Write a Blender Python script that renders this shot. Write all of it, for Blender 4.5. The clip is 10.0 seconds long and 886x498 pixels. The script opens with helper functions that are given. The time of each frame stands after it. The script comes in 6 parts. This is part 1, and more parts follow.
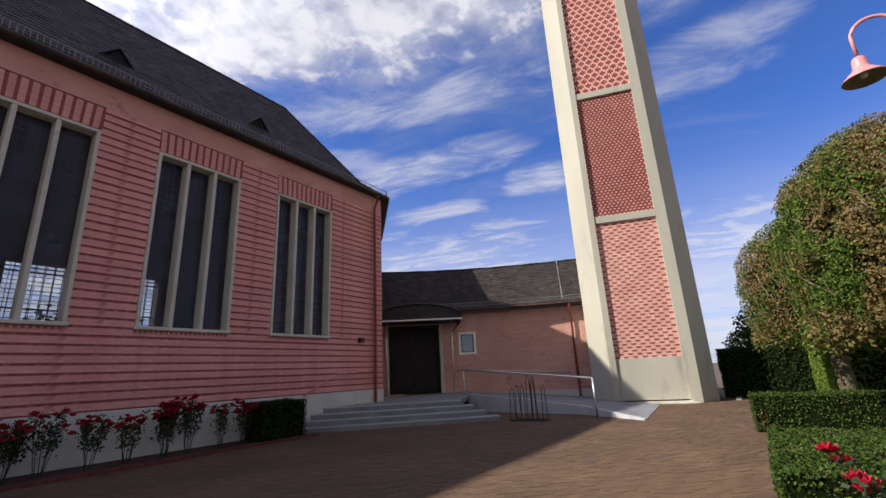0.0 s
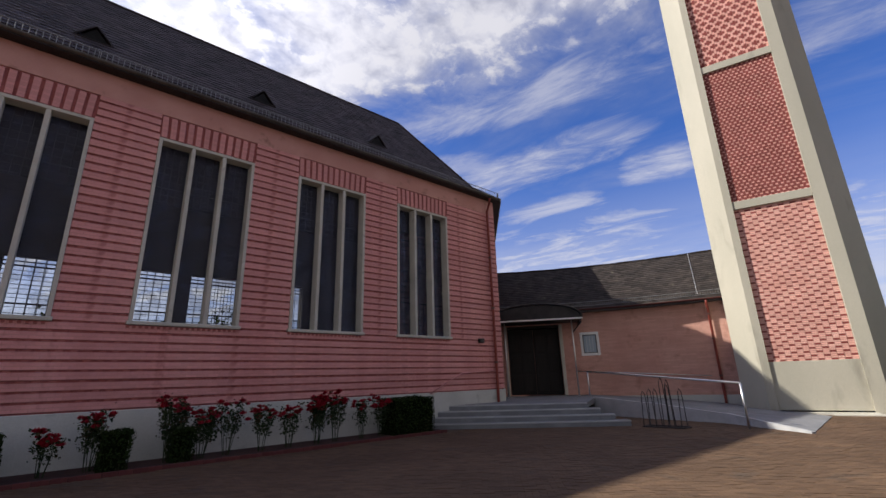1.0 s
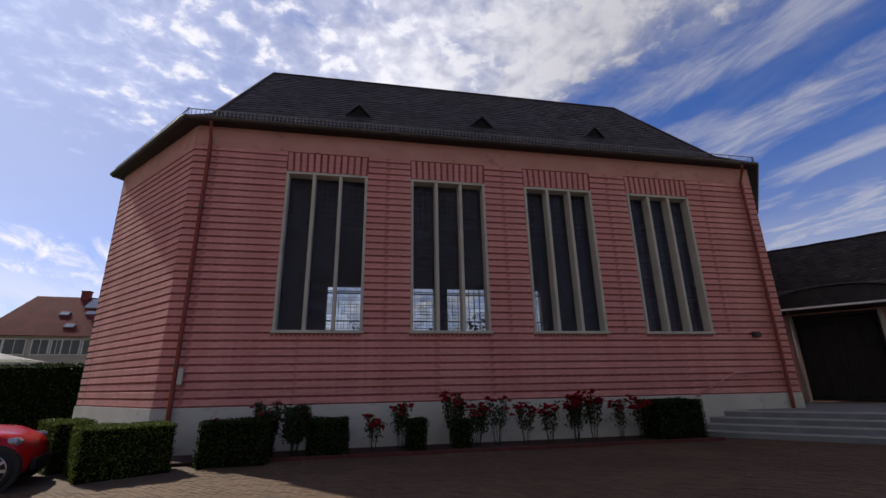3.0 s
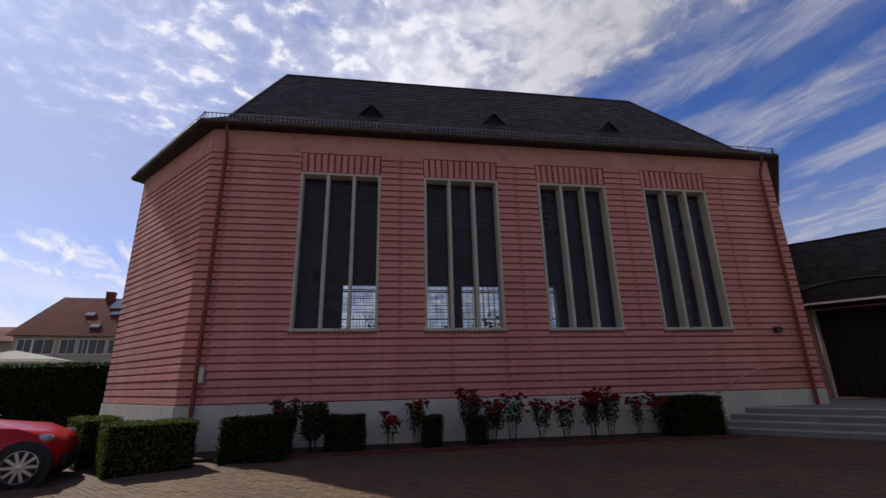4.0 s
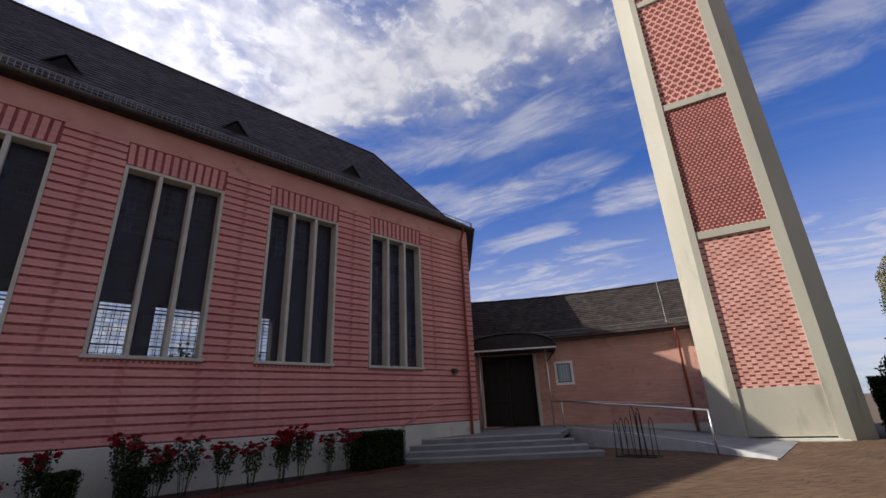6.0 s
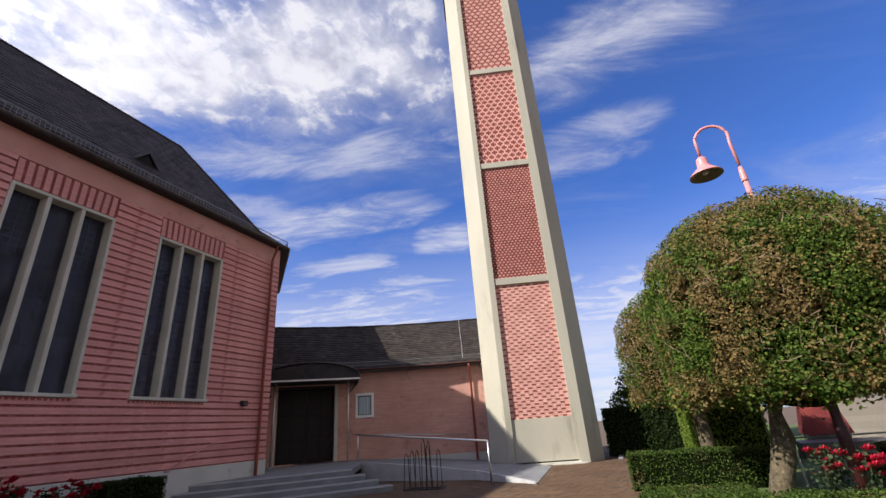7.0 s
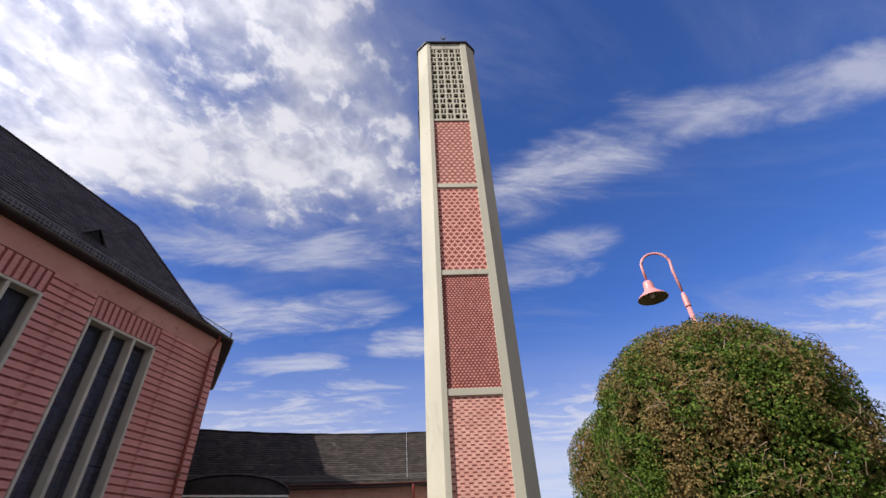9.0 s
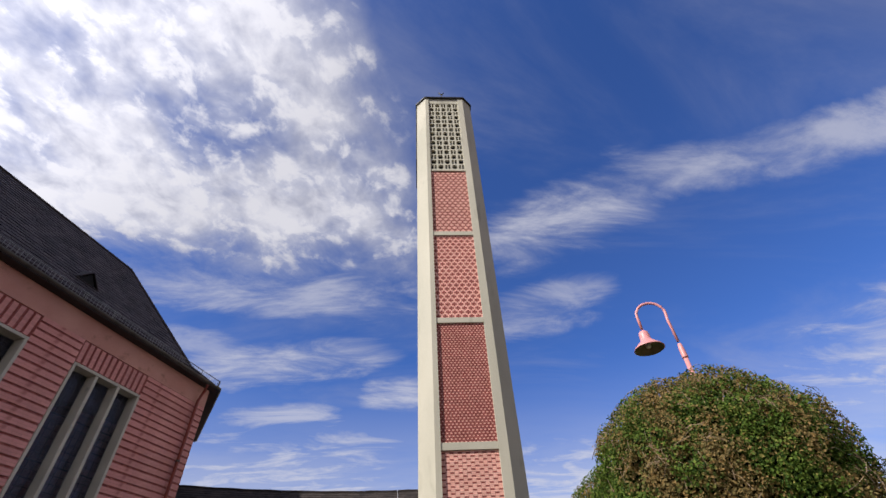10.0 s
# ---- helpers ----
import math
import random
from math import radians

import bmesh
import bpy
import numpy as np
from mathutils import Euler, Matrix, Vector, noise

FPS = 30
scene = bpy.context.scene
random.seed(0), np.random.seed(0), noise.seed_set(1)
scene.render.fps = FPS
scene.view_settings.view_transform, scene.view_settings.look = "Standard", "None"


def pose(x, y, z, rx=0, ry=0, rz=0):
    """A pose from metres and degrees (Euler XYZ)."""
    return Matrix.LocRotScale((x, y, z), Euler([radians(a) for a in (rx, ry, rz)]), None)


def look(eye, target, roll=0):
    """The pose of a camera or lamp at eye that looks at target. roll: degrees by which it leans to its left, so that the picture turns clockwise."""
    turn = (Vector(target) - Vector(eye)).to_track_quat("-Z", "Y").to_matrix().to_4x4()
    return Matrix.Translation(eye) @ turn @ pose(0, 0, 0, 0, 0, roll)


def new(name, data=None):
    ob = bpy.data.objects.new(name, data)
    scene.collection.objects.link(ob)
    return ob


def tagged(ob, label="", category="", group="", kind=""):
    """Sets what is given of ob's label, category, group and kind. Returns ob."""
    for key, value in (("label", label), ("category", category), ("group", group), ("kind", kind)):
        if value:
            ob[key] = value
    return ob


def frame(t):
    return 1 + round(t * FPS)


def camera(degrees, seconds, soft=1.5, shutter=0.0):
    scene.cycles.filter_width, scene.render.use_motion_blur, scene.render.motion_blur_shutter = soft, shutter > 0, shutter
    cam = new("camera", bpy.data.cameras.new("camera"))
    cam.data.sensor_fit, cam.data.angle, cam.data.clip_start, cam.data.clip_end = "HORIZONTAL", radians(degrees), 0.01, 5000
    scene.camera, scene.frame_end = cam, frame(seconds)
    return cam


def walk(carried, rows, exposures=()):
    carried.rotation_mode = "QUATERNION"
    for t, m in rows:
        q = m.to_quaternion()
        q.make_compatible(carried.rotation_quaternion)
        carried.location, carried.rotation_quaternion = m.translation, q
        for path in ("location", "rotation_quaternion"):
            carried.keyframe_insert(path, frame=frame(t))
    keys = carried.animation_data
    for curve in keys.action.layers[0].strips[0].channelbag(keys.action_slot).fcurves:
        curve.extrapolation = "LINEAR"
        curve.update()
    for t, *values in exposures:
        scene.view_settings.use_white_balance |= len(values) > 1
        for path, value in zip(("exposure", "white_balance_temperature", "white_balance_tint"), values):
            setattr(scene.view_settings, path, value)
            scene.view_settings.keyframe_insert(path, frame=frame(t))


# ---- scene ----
# ---------- camera ----------
EXPOSURES = ((0.0, 0.68), (1.0, 0.56), (2.0, 0.32), (3.0, 0.14), (4.5, 0.08), (5.2, 0.19), (6.0, 0.42), (7.5, 0.84), (8.5, 0.70), (10.0, 0.48))
cam = camera(90.39, 10.0)
PATH = [
    (0, (0.255, 0.222, 1.587), (8.268, 5.541, 4.324), -2.89),
    (0.5, (0.177, 0.199, 1.602), (7.562, 6.347, 4.373), -2.27),
    (1, (0.056, 0.174, 1.595), (6.387, 7.375, 4.433), -1.75),
    (1.5, (-0.048, 0.133, 1.567), (5.122, 8.189, 4.461), -1.79),
    (2, (-0.118, 0.060, 1.604), (3.962, 8.702, 4.548), -2.12),
    (2.5, (-0.165, -0.018, 1.632), (2.680, 9.103, 4.583), -1.78),
    (3, (-0.189, -0.112, 1.629), (1.614, 9.278, 4.556), -1.06),
    (3.2, (-0.188, -0.125, 1.635), (1.294, 9.335, 4.518), -1.02),
    (4.3, (-0.156, -0.156, 1.617), (1.350, 9.303, 4.493), -1.42),
    (4.5, (-0.147, -0.153, 1.607), (1.536, 9.252, 4.561), -1.26),
    (5, (-0.074, -0.101, 1.601), (2.278, 9.087, 4.772), -1.72),
    (5.5, (0.010, -0.020, 1.592), (4.323, 8.349, 4.962), -2.01),
    (6, (0.174, 0.022, 1.563), (6.751, 6.717, 5.017), -2.74),
    (6.2, (0.234, 0.028, 1.565), (7.553, 5.902, 5.018), -2.88),
    (7.3, (0.447, 0.088, 1.665), (9.160, 2.803, 5.753), -4.84),
    (7.5, (0.478, 0.093, 1.672), (9.163, 2.580, 5.959), -4.91),
    (8, (0.491, 0.074, 1.673), (8.979, 2.342, 6.449), -3.65),
    (8.5, (0.495, 0.052, 1.659), (8.717, 2.166, 6.943), -2.68),
    (9, (0.477, 0.031, 1.634), (8.379, 1.955, 7.452), -3.12),
    (9.5, (0.463, 0.014, 1.619), (8.008, 1.763, 7.944), -3.09),
    (10, (0.452, 0.006, 1.608), (7.737, 1.633, 8.262), -3.15),
]
walk(cam, [(t, look(eye, target, roll)) for t, eye, target, roll in PATH], EXPOSURES)

# ---------- world and sun ----------
SUN_AZ, SUN_EL = radians(135.5), radians(38.8)
SUN = Vector((math.cos(SUN_AZ) * math.cos(SUN_EL), math.sin(SUN_AZ) * math.cos(SUN_EL), math.sin(SUN_EL)))
sun_el = math.asin(SUN.z)
world = bpy.data.worlds.new("sky")
scene.world = world
world.use_nodes = True
wt = world.node_tree
wt.nodes.clear()


def wn(kind, **kw):
    n = wt.nodes.new(kind)
    for k, v in kw.items():
        n.inputs[int(k[1:])].default_value = v
    return n


def wmath(op, a, b=None, clamp=False):
    n = wt.nodes.new("ShaderNodeMath")
    n.operation, n.use_clamp = op, clamp
    for i, v in enumerate((a, b)):
        if v is None:
            continue
        if isinstance(v, (int, float)):
            n.inputs[i].default_value = v
        else:
            wt.links.new(v, n.inputs[i])
    return n.outputs[0]


def wsmooth(v, lo, hi):
    n = wt.nodes.new("ShaderNodeMapRange")
    n.interpolation_type = "SMOOTHSTEP"
    wt.links.new(v, n.inputs[0])
    n.inputs[1].default_value, n.inputs[2].default_value = lo, hi
    n.inputs[3].default_value, n.inputs[4].default_value = 0.0, 1.0
    return n.outputs[0]


def wnoise(vec, scale, detail, rough, distortion=0.0):
    n = wt.nodes.new("ShaderNodeTexNoise")
    wt.links.new(vec, n.inputs["Vector"])
    n.inputs["Scale"].default_value, n.inputs["Detail"].default_value = scale, detail
    n.inputs["Roughness"].default_value, n.inputs["Distortion"].default_value = rough, distortion
    return n.outputs[0]


sky = wt.nodes.new("ShaderNodeTexSky")
sky.sky_type, sky.sun_disc = "NISHITA", False
sky.sun_elevation, sky.sun_rotation = sun_el, math.atan2(SUN.x, SUN.y)
sky.air_density, sky.dust_density, sky.ozone_density = 1.0, 0.4, 3.0
tc = wt.nodes.new("ShaderNodeTexCoord")
sep = wt.nodes.new("ShaderNodeSeparateXYZ")
wt.links.new(tc.outputs["Generated"], sep.inputs[0])
dx, dy, dz = sep.outputs
low = wmath("ADD", wmath("MAXIMUM", dz, 0.0), 0.12)
comb = wt.nodes.new("ShaderNodeCombineXYZ")
wt.links.new(wmath("DIVIDE", dx, low), comb.inputs[0])
wt.links.new(wmath("DIVIDE", dy, low), comb.inputs[1])
flat = comb.outputs[0]
turn_map = wt.nodes.new("ShaderNodeMapping")
wt.links.new(flat, turn_map.inputs[0])
turn_map.inputs["Rotation"].default_value = (0, 0, radians(-108))
streak_map = wt.nodes.new("ShaderNodeMapping")
wt.links.new(turn_map.outputs[0], streak_map.inputs[0])
streak_map.inputs["Scale"].default_value = (0.62, 1.5, 1.0)


def bearing(az, el):
    a, e = radians(az), radians(el)
    return Vector((math.cos(a) * math.cos(e), math.sin(a) * math.cos(e), math.sin(e)))


def along(v):
    """The part of a sky direction that lies along v."""
    n = wt.nodes.new("ShaderNodeVectorMath")
    n.operation = "DOT_PRODUCT"
    wt.links.new(tc.outputs["Generated"], n.inputs[0])
    n.inputs[1].default_value = v
    return n.outputs["Value"]


def toward(az, el):
    """How far a direction of the sky lies towards a bearing, as a cosine."""
    return along(bearing(az, el))


def wisp(a, b, half, fray=1.0, strength=1.0, noise_in=None):
    """A drawn-out cloud from one bearing to another, half its width in degrees, with frayed sides."""
    a, b = bearing(*a), bearing(*b)
    side = a.cross(b).normalized()
    mid = (a + b).normalized()
    run = side.cross(mid).normalized()
    reach = abs(b.dot(run))
    w = math.sin(radians(half))
    across = wmath("DIVIDE", wmath("ABSOLUTE", along(side)), w)
    length = wmath("DIVIDE", wmath("ABSOLUTE", along(run)), reach)
    body = wmath("SUBTRACT", wmath("SUBTRACT", 1.25, wmath("MULTIPLY", across, across)), wmath("MULTIPLY", wmath("POWER", length, 4.0), 0.9))
    body = wmath("ADD", body, wmath("MULTIPLY", wmath("SUBTRACT", noise_in, 0.5), 3.4 * fray))
    threads = wmath("ADD", wmath("MULTIPLY", wsmooth(noise_in, 0.30, 0.66), 0.60), 0.52)
    return wmath("MULTIPLY", wmath("MULTIPLY", wmath("MULTIPLY", wsmooth(body, -0.25, 1.7), threads), wsmooth(along(mid), 0.2, 0.4)), strength)


fine_wool = wnoise(flat, 13.0, 6, 0.58, 0.25)
broad_wool = wnoise(flat, 2.6, 5, 0.58, 0.2)
fray_wool = wnoise(streak_map.outputs[0], 4.2, 8, 0.64, 0.5)
wool = wmath("ADD", wmath("MULTIPLY", fine_wool, 0.62), wmath("MULTIPLY", broad_wool, 0.38))
# the fleecy bank: above one edge that runs low from church to tower, and left of a second one beside the tower
LOW_EDGE = bearing(17, 38).cross(bearing(58, 31)).normalized()
SIDE_EDGE = bearing(17, 59).cross(bearing(6, 36)).normalized()
LOW_EDGE = LOW_EDGE if LOW_EDGE.dot(bearing(60, 55)) > 0 else -LOW_EDGE
SIDE_EDGE = SIDE_EDGE if SIDE_EDGE.dot(bearing(60, 45)) > 0 else -SIDE_EDGE
ragged_edge = wmath("MULTIPLY", wmath("SUBTRACT", wnoise(flat, 3.4, 6, 0.62, 0.3), 0.5), 0.26)
bank = wmath("MULTIPLY", wsmooth(wmath("ADD", along(LOW_EDGE), ragged_edge), -0.04, 0.14), wsmooth(wmath("ADD", along(SIDE_EDGE), ragged_edge), -0.06, 0.20))
bank = wmath("MULTIPLY", bank, wsmooth(wmath("ADD", dz, wmath("MULTIPLY", ragged_edge, 0.6)), 0.30, 0.52))
thin = wmath("MULTIPLY", wsmooth(toward(134, 34), 0.74, 0.98), 0.085)
puff = wsmooth(wmath("SUBTRACT", wmath("ADD", wool, wmath("MULTIPLY", bank, 0.13)), thin), 0.47, 0.70)
puffs = wmath("MULTIPLY", puff, wsmooth(bank, 0.05, 0.55))
veil = wmath("MULTIPLY", wmath("MULTIPLY", wsmooth(broad_wool, 0.20, 0.54), bank), wmath("SUBTRACT", 0.94, wmath("MULTIPLY", thin, 5.5)))
streak = wmath("MULTIPLY", wsmooth(wnoise(streak_map.outputs[0], 1.25, 8, 0.62, 0.6), 0.42, 0.90), 0.50)
wisps = None
for a_, b_, half_, fray_, power_ in (((5, 40.5), (-26, 43), 4.6, 1.2, 0.62), ((-12, 45.5), (-58, 29), 2.8, 1.1, 0.55), ((10, 31), (-12, 33), 3.0, 1.2, 0.46),
                                     ((50, 22.5), (21, 28.5), 2.5, 1.0, 0.66), ((72, 22), (40, 27.5), 2.0, 1.0, 0.45), ((25, 22.6), (15.5, 24), 2.4, 0.8, 0.72),
                                     ((42, 19.6), (26, 21.4), 1.3, 1.0, 0.60), ((62, 30), (14, 35), 3.4, 1.2, 0.55), ((-22, 15), (-75, 19), 6.0, 1.0, 0.66),
                                     ((104, 11), (150, 13), 3.0, 0.6, 0.95), ((10, 15), (-14, 9.5), 4.8, 0.8, 0.75), ((48, 13), (18, 15), 4.5, 1.0, 0.70),
                                     ((60, 9), (108, 11), 6.0, 0.4, 0.95)):
    one = wisp(a_, b_, half_, fray_, power_, fray_wool)
    wisps = one if wisps is None else wmath("MAXIMUM", wisps, one)
haze = wmath("MULTIPLY", wsmooth(wmath("SUBTRACT", 0.46, dz), 0.0, 0.40), wmath("ADD", wmath("MULTIPLY", wsmooth(wnoise(streak_map.outputs[0], 1.1, 6, 0.6, 0.4), 0.28, 0.60), 0.42), 0.44))
glow = wmath("MULTIPLY", wsmooth(toward(138, 36), 0.70, 1.0), 0.62)
cover = wmath("MAXIMUM", wmath("MAXIMUM", puffs, wmath("MAXIMUM", veil, wisps)), wmath("MAXIMUM", streak, wmath("MAXIMUM", haze, glow)))
tint = wt.nodes.new("ShaderNodeMix")
tint.data_type, tint.blend_type = "RGBA", "MULTIPLY"
tint.inputs[0].default_value = 1.0
wt.links.new(sky.outputs[0], tint.inputs[6])
tint.inputs[7].default_value = (0.60, 0.92, 1.66, 1)
white = wt.nodes.new("ShaderNodeMix")
white.data_type = "RGBA"
wt.links.new(cover, white.inputs[0])
wt.links.new(tint.outputs[2], white.inputs[6])
cloud = wt.nodes.new("ShaderNodeMix")
cloud.data_type = "RGBA"
wt.links.new(wmath("MAXIMUM", wmath("MULTIPLY", puff, wmath("ADD", bank, 0.1)), wmath("MAXIMUM", haze, wisps)), cloud.inputs[0])
cloud.inputs[6].default_value, cloud.inputs[7].default_value = (7.6, 7.7, 9.2, 1), (12.0, 11.9, 13.0, 1)
# clouds are brighter towards the sun
sunward = wt.nodes.new("ShaderNodeVectorMath")
sunward.operation = "SCALE"
wt.links.new(cloud.outputs[2], sunward.inputs[0])
wt.links.new(wmath("ADD", wmath("MULTIPLY", wsmooth(toward(136, 36), 0.40, 0.86), 0.45), 0.66), sunward.inputs["Scale"])
wt.links.new(sunward.outputs[0], white.inputs[7])
bg = wt.nodes.new("ShaderNodeBackground")
# thin grey-white veil added to the unseen sky behind, so shade turns less blue
veiled = wt.nodes.new("ShaderNodeMix")
veiled.data_type = "RGBA"
wt.links.new(wmath("MULTIPLY", wsmooth(toward(-125, 12), 0.27, 0.72), 0.9), veiled.inputs[0])
wt.links.new(white.outputs[2], veiled.inputs[6])
veiled.inputs[7].default_value = (4.2, 4.0, 4.1, 1)
wt.links.new(veiled.outputs[2], bg.inputs[0])
bg.inputs[1].default_value = 0.065
wout = wt.nodes.new("ShaderNodeOutputWorld")
wt.links.new(bg.outputs[0], wout.inputs[0])

sun_data = bpy.data.lights.new("sun", "SUN")
sun_data.energy, sun_data.angle, sun_data.color = 4.4, radians(0.5), (1.0, 0.93, 0.82)
sun = new("sun", sun_data)
sun.matrix_world = look((0, 0, 60), Vector((0, 0, 60)) - SUN)


# ---------- materials ----------
def surface(name, c1, c2, scale=3.0, rough=0.8, bump=0.2, bscale=40.0, metal=0.0, spot=None, spots=0.0, vary=0.0, island=0.0, spec=0.4, stretch=None):
    """Two-scale mottled surface. vary: brightness change from object to object; island: from piece to piece in one mesh."""
    m = bpy.data.materials.new(name)
    m.use_nodes = True
    nt = m.node_tree
    b = nt.nodes["Principled BSDF"]
    tcn = nt.nodes.new("ShaderNodeTexCoord")
    vec = tcn.outputs["Object"]
    if stretch:
        mp = nt.nodes.new("ShaderNodeMapping")
        mp.inputs["Scale"].default_value = stretch
        nt.links.new(vec, mp.inputs[0])
        vec = mp.outputs[0]

    def nz(s, d):
        n = nt.nodes.new("ShaderNodeTexNoise")
        n.inputs["Scale"].default_value, n.inputs["Detail"].default_value = s, d
        nt.links.new(vec, n.inputs["Vector"])
        return n.outputs[0]

    def ramp(v, lo, hi):
        n = nt.nodes.new("ShaderNodeMapRange")
        n.inputs[1].default_value, n.inputs[2].default_value = lo, hi
        nt.links.new(v, n.inputs[0])
        return n.outputs[0]

    def mix(f, a, bb, blend="MIX"):
        n = nt.nodes.new("ShaderNodeMix")
        n.data_type, n.blend_type = "RGBA", blend
        if isinstance(f, float):
            n.inputs[0].default_value = f
        else:
            nt.links.new(f, n.inputs[0])
        for i, v in ((6, a), (7, bb)):
            if isinstance(v, tuple):
                n.inputs[i].default_value = (*v, 1)
            else:
                nt.links.new(v, n.inputs[i])
        return n.outputs[2]

    col = mix(ramp(nz(scale, 6), 0.3, 0.7), c1, c2)
    fine = nz(bscale, 4)
    col = mix(0.35, col, mix(ramp(fine, 0.3, 0.7), (0.35, 0.35, 0.35), (0.75, 0.75, 0.75)), "OVERLAY")
    if spot:
        col = mix(ramp(nz(scale * 2.3, 8), 0.62 - spots, 0.75 - spots), col, spot)
    for amount, node, sock in ((vary, "ShaderNodeObjectInfo", "Random"), (island, "ShaderNodeNewGeometry", "Random Per Island")):
        if amount:
            n = nt.nodes.new(node)
            hsv = nt.nodes.new("ShaderNodeHueSaturation")
            mr = nt.nodes.new("ShaderNodeMapRange")
            mr.inputs[3].default_value, mr.inputs[4].default_value = 1 - amount, 1 + amount
            nt.links.new(n.outputs[sock], mr.inputs[0])
            nt.links.new(mr.outputs[0], hsv.inputs["Value"])
            nt.links.new(col, hsv.inputs["Color"])
            col = hsv.outputs[0]
    nt.links.new(col, b.inputs["Base Color"])
    b.inputs["Roughness"].default_value, b.inputs["Metallic"].default_value = rough, metal
    b.inputs["Specular IOR Level"].default_value = spec
    if bump:
        bp = nt.nodes.new("ShaderNodeBump")
        bp.inputs["Strength"].default_value, bp.inputs["Distance"].default_value = bump, 0.02
        nt.links.new(fine, bp.inputs["Height"])
        nt.links.new(bp.outputs[0], b.inputs["Normal"])
    return m


def brick_joints(m, width, height, depth=0.3, shade=0.8, axes="xz"):
    """Adds fine mortar joints to a surface, in metres along the object's own axes."""
    nt = m.node_tree
    b = nt.nodes["Principled BSDF"]
    tcn = nt.nodes.new("ShaderNodeTexCoord")
    sp = nt.nodes.new("ShaderNodeSeparateXYZ")
    nt.links.new(tcn.outputs["Object"], sp.inputs[0])
    cb = nt.nodes.new("ShaderNodeCombineXYZ")
    nt.links.new(sp.outputs["xyz".index(axes[0])], cb.inputs[0])
    nt.links.new(sp.outputs["xyz".index(axes[1])], cb.inputs[1])
    br = nt.nodes.new("ShaderNodeTexBrick")
    nt.links.new(cb.outputs[0], br.inputs["Vector"])
    br.inputs["Scale"].default_value = 1.0
    br.inputs["Brick Width"].default_value, br.inputs["Row Height"].default_value = width, height
    br.inputs["Mortar Size"].default_value, br.inputs["Mortar Smooth"].default_value = 0.006, 0.3
    br.inputs["Color1"].default_value, br.inputs["Color2"].default_value = (1, 1, 1, 1), (0.86, 0.86, 0.86, 1)
    br.inputs["Mortar"].default_value = (shade, shade, shade, 1)
    mx = nt.nodes.new("ShaderNodeMix")
    mx.data_type, mx.blend_type = "RGBA", "MULTIPLY"
    mx.inputs[0].default_value = 1.0
    src = b.inputs["Base Color"].links[0].from_socket
    nt.links.new(src, mx.inputs[6])
    nt.links.new(br.outputs["Color"], mx.inputs[7])
    nt.links.new(mx.outputs[2], b.inputs["Base Color"])
    bp = nt.nodes.new("ShaderNodeBump")
    bp.inputs["Strength"].default_value, bp.inputs["Distance"].default_value = depth, 0.02
    bp.invert = True
    nt.links.new(br.outputs["Fac"], bp.inputs["Height"])
    old = b.inputs["Normal"].links
    if old:
        nt.links.new(old[0].from_socket, bp.inputs["Normal"])
    nt.links.new(bp.outputs[0], b.inputs["Normal"])
    return m


def leaf_surface(name, greens, browns, patch=1.4, amount=0.5, trans=0.25):
    """Leaves whose hue changes from leaf to leaf and in patches of dry foliage."""
    m = bpy.data.materials.new(name)
    m.use_nodes = True
    nt = m.node_tree
    b = nt.nodes["Principled BSDF"]
    geo = nt.nodes.new("ShaderNodeNewGeometry")
    tcn = nt.nodes.new("ShaderNodeTexCoord")
    n1 = nt.nodes.new("ShaderNodeTexNoise")
    n1.inputs["Scale"].default_value, n1.inputs["Detail"].default_value = patch, 4
    nt.links.new(tcn.outputs["Object"], n1.inputs["Vector"])
    rg, rb = nt.nodes.new("ShaderNodeValToRGB"), nt.nodes.new("ShaderNodeValToRGB")
    for r, cols in ((rg, greens), (rb, browns)):
        while len(r.color_ramp.elements) < len(cols):
            r.color_ramp.elements.new(0.5)
        for i, c in enumerate(cols):
            r.color_ramp.elements[i].position = i / (len(cols) - 1)
            r.color_ramp.elements[i].color = (*c, 1)
        nt.links.new(geo.outputs["Random Per Island"], r.inputs[0])
    add = nt.nodes.new("ShaderNodeMath")
    add.operation = "MULTIPLY_ADD"
    nt.links.new(geo.outputs["Random Per Island"], add.inputs[0])
    add.inputs[1].default_value = 0.16
    nt.links.new(n1.outputs[0], add.inputs[2])
    mr = nt.nodes.new("ShaderNodeMapRange")
    mr.inputs[1].default_value, mr.inputs[2].default_value = 0.72 - amount * 0.3, 0.80 - amount * 0.3
    nt.links.new(add.outputs[0], mr.inputs[0])
    mx = nt.nodes.new("ShaderNodeMix")
    mx.data_type = "RGBA"
    nt.links.new(mr.outputs[0], mx.inputs[0])
    nt.links.new(rg.outputs[0], mx.inputs[6])
    nt.links.new(rb.outputs[0], mx.inputs[7])
    nt.links.new(mx.outputs[2], b.inputs["Base Color"])
    b.inputs["Roughness"].default_value = 0.7
    b.inputs["Specular IOR Level"].default_value = 0.16
    tr = nt.nodes.new("ShaderNodeBsdfTranslucent")
    nt.links.new(mx.outputs[2], tr.inputs[0])
    ms = nt.nodes.new("ShaderNodeMixShader")
    ms.inputs[0].default_value = trans
    nt.links.new(b.outputs[0], ms.inputs[1])
    nt.links.new(tr.outputs[0], ms.inputs[2])
    nt.links.new(ms.outputs[0], nt.nodes["Material Output"].inputs[0])
    return m


